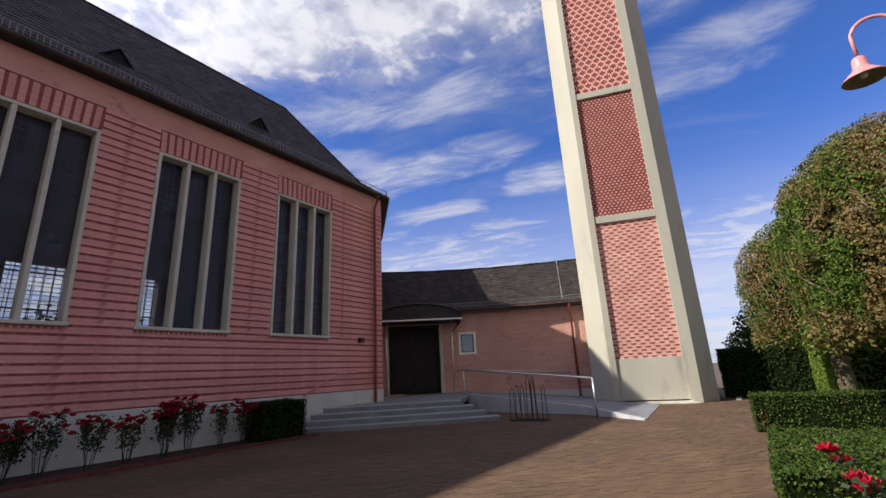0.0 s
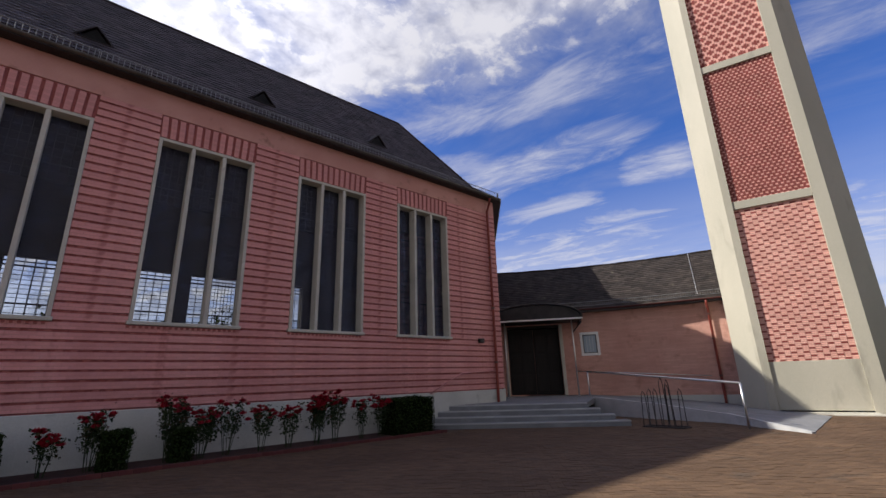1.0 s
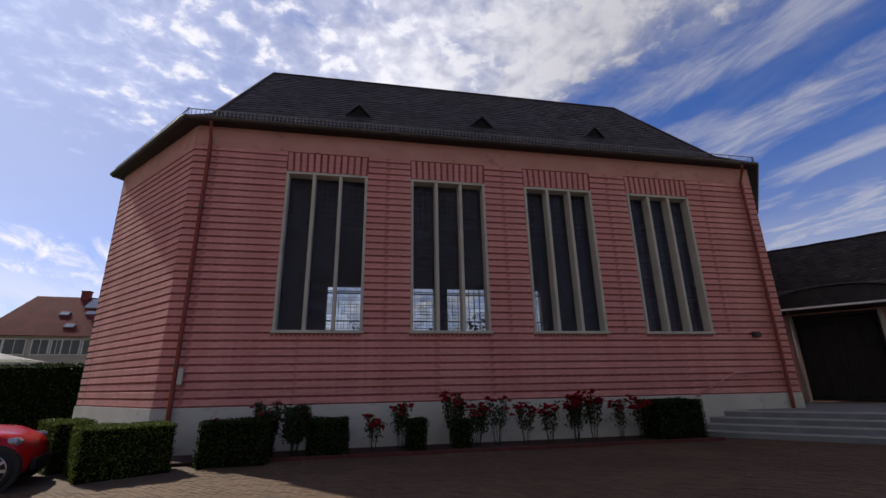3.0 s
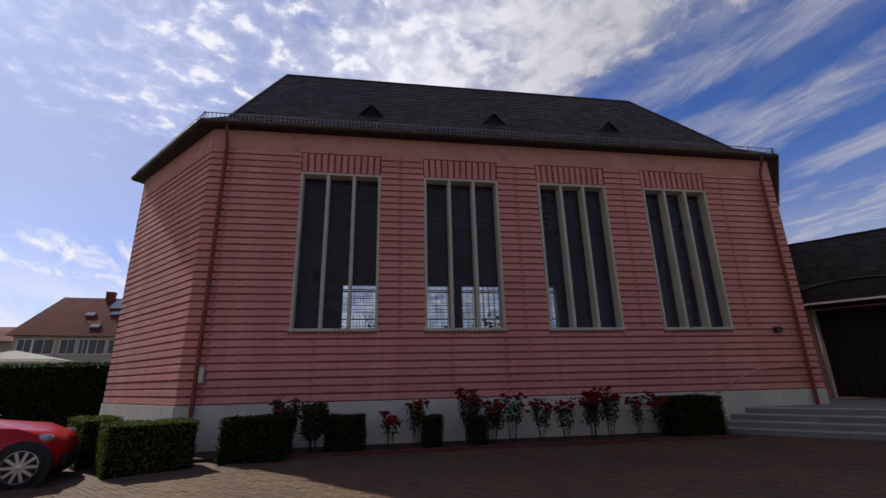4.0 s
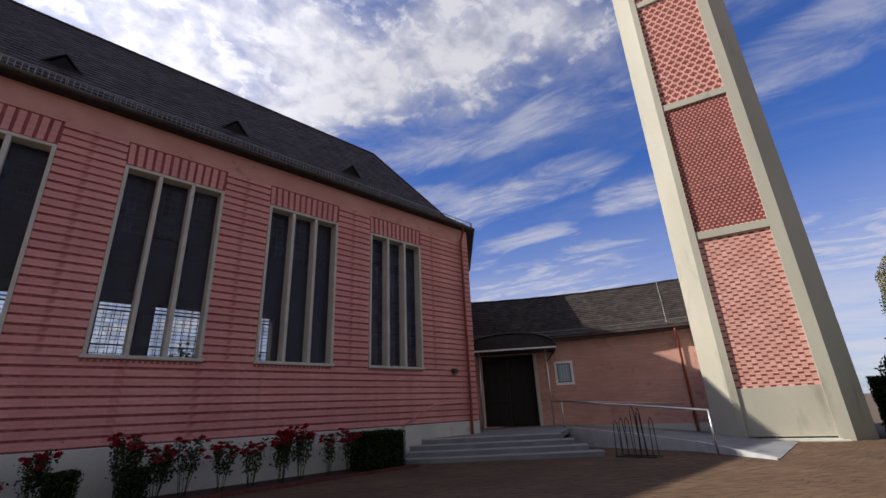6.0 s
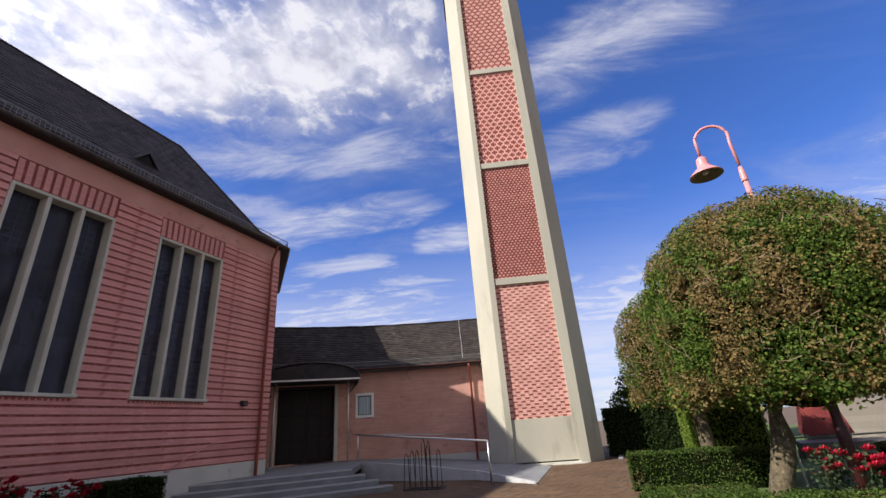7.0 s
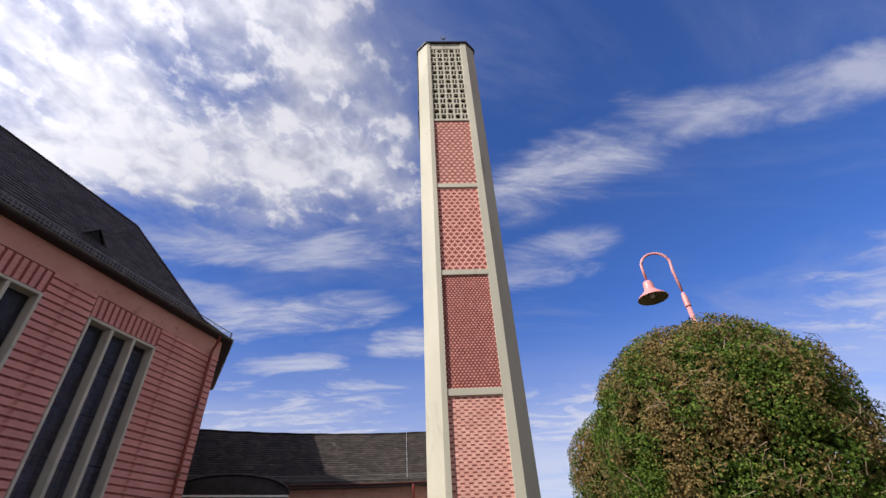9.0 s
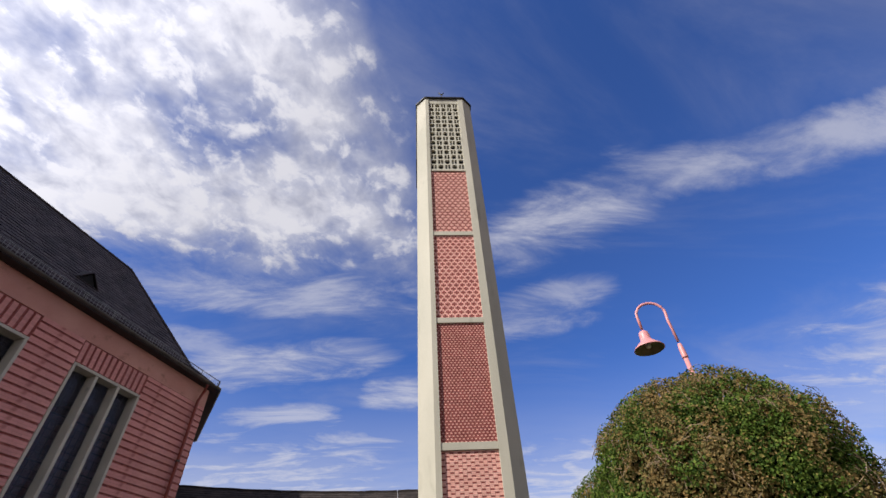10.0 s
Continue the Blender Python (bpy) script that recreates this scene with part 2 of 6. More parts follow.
def clear_glass(name, tint, gloss_rough=0.16, film=0.17):
    """A pane that lets tinted light straight through and mirrors by Fresnel."""
    m = bpy.data.materials.new(name)
    m.use_nodes = True
    nt = m.node_tree
    nt.nodes.remove(nt.nodes["Principled BSDF"])
    tr, gl, fr, ms = (nt.nodes.new("ShaderNode" + k) for k in ("BsdfTransparent", "BsdfGlossy", "Fresnel", "MixShader"))
    tr.inputs[0].default_value = (*tint, 1)
    gl.inputs["Roughness"].default_value = gloss_rough
    fr.inputs[0].default_value = 1.23
    nz = nt.nodes.new("ShaderNodeTexNoise")
    nz.inputs["Scale"].default_value = 3.0
    bp = nt.nodes.new("ShaderNodeBump")
    bp.inputs["Strength"].default_value, bp.inputs["Distance"].default_value = 0.25, 0.05
    nt.links.new(nz.outputs[0], bp.inputs["Height"])
    nt.links.new(bp.outputs[0], gl.inputs["Normal"])
    nt.links.new(fr.outputs[0], ms.inputs[0])
    nt.links.new(tr.outputs[0], ms.inputs[1])
    nt.links.new(gl.outputs[0], ms.inputs[2])
    # blue-grey diffuse film over the glass, uneven from cell to cell
    tcn = nt.nodes.new("ShaderNodeTexCoord")
    cells = nt.nodes.new("ShaderNodeTexVoronoi")
    cells.inputs["Scale"].default_value = 4.6
    nt.links.new(tcn.outputs["Object"], cells.inputs["Vector"])
    sepc = nt.nodes.new("ShaderNodeSeparateColor")
    nt.links.new(cells.outputs["Color"], sepc.inputs[0])
    amount = nt.nodes.new("ShaderNodeMapRange")
    amount.inputs[3].default_value, amount.inputs[4].default_value = film * 0.45, film * 1.55
    nt.links.new(sepc.outputs[0], amount.inputs[0])
    df = nt.nodes.new("ShaderNodeBsdfDiffuse")
    hue = nt.nodes.new("ShaderNodeMix")
    hue.data_type = "RGBA"
    hue.inputs[6].default_value, hue.inputs[7].default_value = (0.13, 0.12, 0.16, 1), (0.15, 0.17, 0.27, 1)
    nt.links.new(sepc.outputs[1], hue.inputs[0])
    nt.links.new(hue.outputs[2], df.inputs[0])
    top = nt.nodes.new("ShaderNodeMixShader")
    nt.links.new(amount.outputs[0], top.inputs[0])
    nt.links.new(ms.outputs[0], top.inputs[1])
    nt.links.new(df.outputs[0], top.inputs[2])
    nt.links.new(top.outputs[0], nt.nodes["Material Output"].inputs[0])
    return m


PINK = brick_joints(surface("pink_brick", (0.60, 0.256, 0.246), (0.725, 0.345, 0.325), 1.1, 0.85, 0.35, 55, spot=(0.48, 0.19, 0.18), spots=0.02, vary=0.07), 0.25, 0.075, 0.25, 0.80)
RED_RECESS = brick_joints(surface("dark_red_brick", (0.29, 0.082, 0.078), (0.37, 0.115, 0.105), 2.0, 0.9, 0.5, 60), 0.125, 0.21, 0.3, 0.6)
RED_MID = surface("mid_red_header", (0.33, 0.10, 0.092), (0.41, 0.14, 0.125), 2.0, 0.9, 0.4, 60, island=0.15)
CORNICE = surface("salmon_plaster", (0.50, 0.25, 0.215), (0.58, 0.31, 0.265), 1.2, 0.9, 0.25, 70, spot=(0.33, 0.17, 0.14))
ANNEX_PINK = brick_joints(surface("annex_painted_brick", (0.53, 0.285, 0.235), (0.63, 0.36, 0.295), 0.8, 0.9, 0.3, 45, spot=(0.40, 0.21, 0.17), spots=0.03), 0.25, 0.075, 0.35, 0.86)
PLINTH = surface("white_plinth_render", (0.46, 0.47, 0.44), (0.56, 0.56, 0.52), 1.0, 0.9, 0.3, 60, spot=(0.40, 0.41, 0.38), spots=0.02)
STONE = surface("pale_window_stone", (0.44, 0.43, 0.38), (0.54, 0.52, 0.46), 2.0, 0.85, 0.25, 60, spot=(0.36, 0.35, 0.31))
CREAM = surface("cream_concrete", (0.385, 0.37, 0.305), (0.475, 0.45, 0.375), 0.45, 0.9, 0.12, 90, spot=(0.30, 0.285, 0.235), spots=0.01, stretch=(1, 1, 0.35))
BRICK_LIGHT = surface("light_pink_tower_brick", (0.70, 0.36, 0.30), (0.80, 0.46, 0.39), 2.0, 0.85, 0.3, 70, vary=0.08, island=0.09)
BRICK_DARK = surface("dark_red_tower_brick", (0.22, 0.052, 0.048), (0.31, 0.080, 0.072), 2.0, 0.85, 0.3, 70, vary=0.10, island=0.12)
MORTAR = surface("tower_mortar", (0.44, 0.22, 0.19), (0.50, 0.26, 0.22), 3.0, 0.95, 0.2, 60)
SLATE = surface("dark_roof_slate", (0.034, 0.029, 0.033), (0.060, 0.049, 0.053), 1.6, 0.75, 0.4, 30, island=0.30, vary=0.30, spot=(0.085, 0.075, 0.065), spots=-0.03, spec=0.3)
SLATE_OLD = surface("weathered_brown_slate", (0.024, 0.020, 0.020), (0.046, 0.037, 0.034), 1.5, 0.85, 0.4, 30, island=0.40, vary=0.40, spot=(0.10, 0.088, 0.07), spots=-0.03, spec=0.25)
GUTTER = surface("patinated_gutter_metal", (0.075, 0.070, 0.065), (0.13, 0.12, 0.11), 4.0, 0.55, 0.1, 50, metal=0.4)
ZINC = surface("weathered_zinc", (0.15, 0.15, 0.155), (0.24, 0.24, 0.24), 5.0, 0.5, 0.05, 50, metal=0.3)
PIPE_RED = surface("red_brown_painted_pipe", (0.20, 0.037, 0.028), (0.265, 0.055, 0.040), 4.0, 0.5, 0.05, 50)
# maroon of the lower pole, with the tree's shade put into it
SHADED_MAROON = surface("shaded_maroon_paint", (0.034, 0.007, 0.010), (0.055, 0.012, 0.015), 4.0, 0.45, 0.05, 50)
GUTTER_RED = surface("dark_red_gutter_paint", (0.060, 0.016, 0.014), (0.095, 0.026, 0.022), 4.0, 0.55, 0.05, 50)
FROSTED = surface("pale_frosted_glass", (0.26, 0.33, 0.39), (0.34, 0.41, 0.47), 3.0, 0.25, 0.05, 30)
DARK_METAL = surface("black_iron", (0.022, 0.022, 0.024), (0.040, 0.038, 0.038), 6.0, 0.5, 0.1, 60, metal=0.5)
STEEL = surface("galvanised_steel", (0.60, 0.60, 0.61), (0.72, 0.72, 0.72), 8.0, 0.3, 0.05, 80, metal=0.8)
CANOPY = surface("canopy_sheet_metal", (0.050, 0.048, 0.052), (0.080, 0.075, 0.078), 3.0, 0.45, 0.08, 40, metal=0.5)
WHITE = surface("white_paint", (0.74, 0.74, 0.74), (0.82, 0.82, 0.81), 4.0, 0.5, 0.03, 60)
# near black: the shade under the door canopy is put into the wood
DOOR_WOOD = surface("shaded_door_wood", (0.006, 0.004, 0.0035), (0.012, 0.008, 0.006), 2.0, 0.6, 0.2, 30, stretch=(8, 8, 0.6))
STEP = surface("grey_step_stone", (0.165, 0.172, 0.185), (0.235, 0.245, 0.26), 1.6, 0.85, 0.3, 70, spot=(0.18, 0.19, 0.20))
STEP_EDGE = surface("pale_worn_nosing", (0.36, 0.37, 0.38), (0.46, 0.47, 0.48), 3.0, 0.75, 0.2, 60)
PAVER = surface("brown_clay_paver", (0.090, 0.053, 0.030), (0.142, 0.086, 0.050), 0.5, 0.9, 0.4, 60, vary=0.16, island=0.18, spot=(0.085, 0.060, 0.042), spots=0.03)
GROUND = surface("sandy_joint_soil", (0.085, 0.058, 0.040), (0.125, 0.088, 0.062), 0.8, 0.95, 0.4, 30, spot=(0.09, 0.08, 0.05))
GRASS = surface("lawn", (0.050, 0.085, 0.020), (0.085, 0.125, 0.035), 1.5, 0.95, 0.6, 40, spot=(0.12, 0.11, 0.05), spots=-0.02)
SOIL = surface("bed_soil", (0.036, 0.016, 0.014), (0.060, 0.026, 0.022), 3.0, 0.95, 0.8, 25)
KERB_RED = surface("red_brown_edging", (0.085, 0.022, 0.022), (0.125, 0.036, 0.032), 5.0, 0.9, 0.3, 50, vary=0.15)
PINK_STEEL = surface("pink_painted_steel", (0.56, 0.23, 0.24), (0.62, 0.28, 0.28), 4.0, 0.4, 0.04, 60)
LAMP_IN = surface("yellowed_lamp_inside", (0.12, 0.11, 0.085), (0.18, 0.16, 0.12), 6.0, 0.5, 0.05, 40)
BARK = surface("mottled_bark", (0.055, 0.045, 0.030), (0.135, 0.108, 0.066), 9.0, 0.95, 0.9, 22, spot=(0.26, 0.22, 0.13), spots=0.03)
TWIG = surface("dry_twig", (0.17, 0.12, 0.075), (0.26, 0.19, 0.12), 5.0, 0.9, 0.3, 40)
TREE_LEAF = leaf_surface("clipped_tree_leaf", [(0.022, 0.050, 0.010), (0.088, 0.150, 0.022), (0.165, 0.225, 0.042)], [(0.095, 0.076, 0.030), (0.20, 0.155, 0.062), (0.30, 0.195, 0.075)], 1.2, 0.54, 0.34)
HEDGE_LEAF = leaf_surface("box_hedge_leaf", [(0.020, 0.042, 0.008), (0.050, 0.088, 0.015), (0.095, 0.145, 0.026)], [(0.09, 0.085, 0.030), (0.14, 0.13, 0.05)], 2.0, 0.15)
# greens raised: sunlight on the corner hedge blocks is put into the colour
BED_LEAF = leaf_surface("brightened_bed_leaf", [(0.020, 0.036, 0.006), (0.060, 0.095, 0.015), (0.14, 0.185, 0.030)], [(0.06, 0.055, 0.02), (0.09, 0.08, 0.03)], 1.5, 0.15)
# bright yellow-green: the sun on the hedge end is put into the leaves
SUNLIT_LEAF = leaf_surface("sunlit_hedge_leaf", [(0.07, 0.12, 0.015), (0.13, 0.20, 0.028), (0.19, 0.26, 0.045)], [(0.14, 0.13, 0.04), (0.18, 0.16, 0.06)], 2.0, 0.12)
# dark green, halved so the shade around the hedges is in the colour
YEW_LEAF = leaf_surface("dark_hedge_leaf", [(0.008, 0.017, 0.004), (0.018, 0.036, 0.008), (0.038, 0.062, 0.014)], [(0.03, 0.03, 0.012), (0.045, 0.04, 0.02)], 1.5, 0.1)
ROSE_LEAF = leaf_surface("rose_leaf", [(0.016, 0.030, 0.014), (0.040, 0.062, 0.028), (0.075, 0.098, 0.050)], [(0.07, 0.04, 0.025), (0.10, 0.05, 0.03)], 3.0, 0.2)
# near-black filler: the shade deep inside foliage is put into its colour
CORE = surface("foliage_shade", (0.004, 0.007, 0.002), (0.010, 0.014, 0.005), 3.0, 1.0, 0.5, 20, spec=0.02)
ROSE_RED = surface("red_rose_petal", (0.28, 0.005, 0.020), (0.44, 0.010, 0.034), 12.0, 0.55, 0.1, 60, island=0.25)
GLASS = clear_glass("dark_leaded_glass", (0.80, 0.82, 0.83))
LEAD = surface("lead_came", (0.02, 0.02, 0.022), (0.035, 0.035, 0.036), 8.0, 0.6, 0.1, 40, metal=0.4)
# the dimness inside the church is put into this plaster colour
INSIDE = surface("darkened_interior_plaster", (0.045, 0.038, 0.034), (0.065, 0.055, 0.048), 2.0, 0.9, 0.1, 30)
CAR_RED = surface("red_car_paint", (0.42, 0.005, 0.009), (0.46, 0.006, 0.010), 2.0, 0.2, 0.0, 40, spec=0.4)
TYRE = surface("tyre_rubber", (0.015, 0.015, 0.016), (0.025, 0.025, 0.026), 8.0, 0.85, 0.2, 60)
ALLOY = surface("silver_alloy", (0.55, 0.55, 0.56), (0.64, 0.64, 0.65), 6.0, 0.3, 0.02, 50, metal=0.9)
CAR_GLASS = surface("dark_car_glass", (0.012, 0.014, 0.016), (0.02, 0.022, 0.025), 3.0, 0.06, 0.0, 40, spec=0.7)
# car plastics, and black sheets that stand for unlit openings
BLACK_PLASTIC_VOID = surface("black_plastic_and_void", (0.012, 0.012, 0.013), (0.02, 0.02, 0.021), 8.0, 0.6, 0.1, 60)
LENS = surface("headlight_lens", (0.42, 0.43, 0.45), (0.55, 0.55, 0.56), 6.0, 0.1, 0.0, 40, metal=0.5, spec=0.8)
HOUSE_WALL = surface("cream_house_render", (0.46, 0.38, 0.34), (0.54, 0.45, 0.41), 0.8, 0.9, 0.2, 30)
TILE_RED = brick_joints(surface("red_brown_roof_tile", (0.215, 0.037, 0.036), (0.29, 0.055, 0.052), 0.8, 0.85, 0.3, 25, spot=(0.14, 0.06, 0.045)), 0.3, 0.35, 0.6, 0.65, "xy")
TILE_ORANGE = brick_joints(surface("orange_roof_tile", (0.42, 0.115, 0.055), (0.52, 0.16, 0.08), 0.8, 0.85, 0.3, 25, spot=(0.30, 0.09, 0.05)), 0.3, 0.34, 0.6, 0.6, "xy")
PALE_BLOCK = brick_joints(surface("pale_block_wall", (0.44, 0.39, 0.34), (0.52, 0.46, 0.40), 0.8, 0.9, 0.3, 30), 0.5, 0.25, 0.5, 0.80)
FAR_GLASS = surface("far_window_glass", (0.045, 0.05, 0.055), (0.075, 0.08, 0.085), 2.0, 0.08, 0.0, 30, spec=0.7)
SOLAR = surface("skylight_glass", (0.20, 0.23, 0.28), (0.28, 0.31, 0.36), 1.0, 0.05, 0.0, 30, spec=0.9)
FABRIC = surface("white_awning_cloth", (0.62, 0.60, 0.58), (0.70, 0.68, 0.66), 2.0, 0.8, 0.1, 30)


# ---------- building helpers ----------
def thing(name, label, category, at=(0, 0, 0), group="", kind="", turn=0.0):
    """An empty that parents the parts of one thing."""
    e = new(name)
    e.matrix_world = pose(*at, 0, 0, turn)
    e.empty_display_size = 0.2
    return tagged(e, label, category, group, kind)


def part(name, bm, material, parent=None, label="", smooth=False, kind=""):
    """Links a bmesh as ONE mesh object, under a thing or a part."""
    me = bpy.data.meshes.new(name)
    bm.to_mesh(me)
    bm.free()
    for m in material if isinstance(material, (list, tuple)) else [material]:
        me.materials.append(m)
    if smooth:
        me.shade_smooth()
    ob = new(name, me)
    if parent:
        ob.parent = parent
    return tagged(ob, label, kind=kind)


def shared(name, me, parent, m):
    ob = new(name, me)
    ob.parent = parent
    ob.matrix_basis = m
    return ob


def raw_mesh(name, verts, faces, mats, index=None):
    me = bpy.data.meshes.new(name)
    me.from_pydata([tuple(map(float, v)) for v in verts], [], [tuple(map(int, f)) for f in faces])
    for m in mats:
        me.materials.append(m)
    if index is not None:
        me.polygons.foreach_set("material_index", index)
    me.update()
    return me


def box(bm, x0, x1, y0, y1, z0, z1, m=None, bevel=0.0):
    made = bmesh.ops.create_cube(bm, size=1.0)["verts"]
    bmesh.ops.transform(bm, verts=made, matrix=Matrix.Translation(((x0 + x1) / 2, (y0 + y1) / 2, (z0 + z1) / 2)) @ Matrix.Diagonal((x1 - x0, y1 - y0, z1 - z0, 1)))
    if bevel:
        edges = list({e for v in made for e in v.link_edges})
        made = list({v for f in bmesh.ops.bevel(bm, geom=edges, offset=bevel, segments=1, affect="EDGES")["faces"] for v in f.verts} | {v for v in made if v.is_valid})
    if m is not None:
        bmesh.ops.transform(bm, verts=made, matrix=m)
    return made


def boxes(*rows, m=None, bevel=0.0):
    bm = bmesh.new()
    for r in rows:
        box(bm, *r, m=m, bevel=bevel)
    return bm


def prism(bm, loop, z0, z1):
    """An upright prism over a plan loop; z0 and z1 may be lists."""
    n = len(loop)
    lo = [bm.verts.new((p[0], p[1], z0[i] if isinstance(z0, (list, tuple)) else z0)) for i, p in enumerate(loop)]
    hi = [bm.verts.new((p[0], p[1], z1[i] if isinstance(z1, (list, tuple)) else z1)) for i, p in enumerate(loop)]
    bm.faces.new(lo[::-1]), bm.faces.new(hi)
    for i in range(n):
        bm.faces.new((lo[i], lo[(i + 1) % n], hi[(i + 1) % n], hi[i]))
    bmesh.ops.recalc_face_normals(bm, faces=bm.faces)
    return bm


def tube(bm, pts, r, seg=8, r1=None):
    """A round bar along points, tapering from r to r1."""
    pts = [Vector(p) for p in pts]
    rings = []
    for i, p in enumerate(pts):
        d = (pts[min(i + 1, len(pts) - 1)] - pts[max(i - 1, 0)]).normalized()
        a = d.cross(Vector((0, 0, 1)) if abs(d.z) < 0.95 else Vector((1, 0, 0))).normalized()
        b = d.cross(a)
        rr = r if r1 is None else r + (r1 - r) * i / max(1, len(pts) - 1)
        rings.append([bm.verts.new(p + (a * math.cos(k * math.tau / seg) + b * math.sin(k * math.tau / seg)) * rr) for k in range(seg)])
    for q0, q1 in zip(rings, rings[1:]):
        for k in range(seg):
            bm.faces.new((q0[k], q0[(k + 1) % seg], q1[(k + 1) % seg], q1[k]))
    bm.faces.new(rings[0][::-1]), bm.faces.new(rings[-1])
    return bm


def lathe(bm, profile, seg=20, m=None):
    """A turned form from (radius, height) pairs."""
    rings = [[bm.verts.new((r * math.cos(k * math.tau / seg), r * math.sin(k * math.tau / seg), z)) for k in range(seg)] for r, z in profile]
    for q0, q1 in zip(rings, rings[1:]):
        for k in range(seg):
            bm.faces.new((q0[k], q0[(k + 1) % seg], q1[(k + 1) % seg], q1[k]))
    if m is not None:
        bmesh.ops.transform(bm, verts=[v for q in rings for v in q], matrix=m)
    return bm


def slates(u0, u1, origin, along, up, inside, w, h, thick=0.012, seed=1):
    """Verts and faces of overlapping slates on a roof slope. inside(u, v) tells where the slope is."""
    rng = random.Random(seed)
    origin, along, up = Vector(origin), Vector(along).normalized(), Vector(up).normalized()
    nrm = along.cross(up).normalized()
    if nrm.z < 0:
        nrm = -nrm
    out = []
    v, row = 0.0, 0
    while v < 12:
        u = u0 + (row % 2) * w / 2
        any_in = False
        while u < u1:
            ww = w * rng.uniform(0.92, 0.985)
            if inside(u + ww / 2, v + h / 2) and inside(u, v + h * 0.9) and inside(u + ww, v + h * 0.9):
                any_in = True
                lift = thick * rng.uniform(1.6, 2.6)
                a = origin + along * u + up * (v + rng.uniform(-0.008, 0.008))
                b = a + along * ww
                c, d = b + up * (h * 1.12), a + up * (h * 1.12)
                q = [a + nrm * lift, b + nrm * lift, c + nrm * 0.004, d + nrm * 0.004, a + nrm * 0.002, b + nrm * 0.002]
                out.append((u, v, q))
            u += w
        v, row = v + h, row + 1
        if not any_in and row > 3:
            break
    return out


def slate_mesh(name, some, mat):
    verts, faces = [], []
    for _, _, q in some:
        k = len(verts)
        verts += q
        faces += [(k, k + 1, k + 2, k + 3), (k + 4, k + 5, k + 1, k), (k + 4, k, k + 3), (k + 1, k + 5, k + 2)]
    return raw_mesh(name, verts, faces, [mat])


def lay_slates(some, parent, mat, single=0):
    """The first few slates as pieces of their own, the rest joined."""
    some = sorted(some, key=lambda s: s[1])
    for s in some[:single]:
        me = slate_mesh("slate", [s], mat)
        shared("slate", me, parent, Matrix())
    if some[single:]:
        ob = shared("slate_field", slate_mesh("slate_field", some[single:], mat), parent, Matrix())
        tagged(ob, kind="stuff")


# ---------- ground ----------
bm = bmesh.new()
for x0, x1, y0, y1, n in ((-400, 400, -400, 400, 16),):
    vs = [[bm.verts.new((x0 + (x1 - x0) * i / n, y0 + (y1 - y0) * j / n, -0.02)) for j in range(n + 1)] for i in range(n + 1)]
    for i in range(n):
        for j in range(n):
            bm.faces.new((vs[i][j], vs[i + 1][j], vs[i + 1][j + 1], vs[i][j + 1]))
tagged(part("ground", bm, GROUND), "sandy brown ground of the churchyard", "ground", kind="structure")

yard = thing("pavement", "brown clay block paving of the forecourt, shaded by the church", "pavement", kind="structure")


def paver_ok(x, y):
    if y > 11.42 or x < -9 or x > 24 or y < -9:
        return False
    if y < -0.25 + 0.02 * x and x > 5.25:
        return False
    return not (x < -3.4 and y > 9.4)


rng = random.Random(5)
near, far_v, far_f = [], [], []
YARD = Matrix.Translation((8, 4, 0)) @ Matrix.Rotation(radians(-47), 4, "Z")
PW, PL = 0.105, 0.21
TURN = radians(-47)


def to_yard(x, y):
    return 8 + x * math.cos(TURN) - y * math.sin(TURN), 4 + x * math.sin(TURN) + y * math.cos(TURN)


row = 0
y = -20.0
while y < 26.0:
    x = -22.0 + (row % 2) * PL / 2
    while x < 22.0:
        wx, wy = to_yard(x, y)
        if paver_ok(wx, wy) and paver_ok(*to_yard(x + PL, y + PW)):
            top = rng.uniform(-0.004, 0.003)
            if 5.6 < wx < 8.6 and 0.6 < wy < 2.6 and len(near) < 290:
                near.append((x, y, top))
            else:
                k = len(far_v)
                a, b, c, d = x + 0.004, x + PL - 0.004, y + 0.004, y + PW - 0.004
                far_v += [(a, c, top), (b, c, top), (b, d, top), (a, d, top), (a - 0.003, c - 0.003, -0.018), (b + 0.003, c - 0.003, -0.018), (b + 0.003, d + 0.003, -0.018), (a - 0.003, d + 0.003, -0.018)]
                far_f += [(k, k + 1, k + 2, k + 3), (k + 4, k + 5, k + 1, k), (k + 5, k + 6, k + 2, k + 1), (k + 6, k + 7, k + 3, k + 2), (k + 7, k + 4, k, k + 3)]
        x += PL
    y, row = y + PW, row + 1
tagged(shared("paver_field", raw_mesh("paver_field", far_v, far_f, [PAVER]), yard, YARD), kind="stuff")
paver_me = bpy.data.meshes.new("paver")
bm = boxes((0.004, PL - 0.004, 0.004, PW - 0.004, -0.018, 0.0), bevel=0.003)
bm.to_mesh(paver_me)
bm.free()
paver_me.materials.append(PAVER)
for x, y, top in near:
    shared("paver", paver_me, yard, YARD @ pose(x, y, top))

# lawns and beds
bm = bmesh.new()
prism(bm, [(5.6, -0.10), (5.6, -12), (60, -12), (60, 1.2), (23, 0.35)], -0.02, 0.012)
tagged(part("garden_lawn", bm, GRASS), "green lawn and ground cover of the garden", "lawn", kind="structure")
bm = bmesh.new()
prism(bm, [(-60, 13.8), (-9.8, 13.8), (-9.8, 60), (-60, 60)], -0.02, 0.01)
tagged(part("side_lawn", bm, GRASS), "green lawn beside the church", "lawn", kind="structure")
bm = bmesh.new()
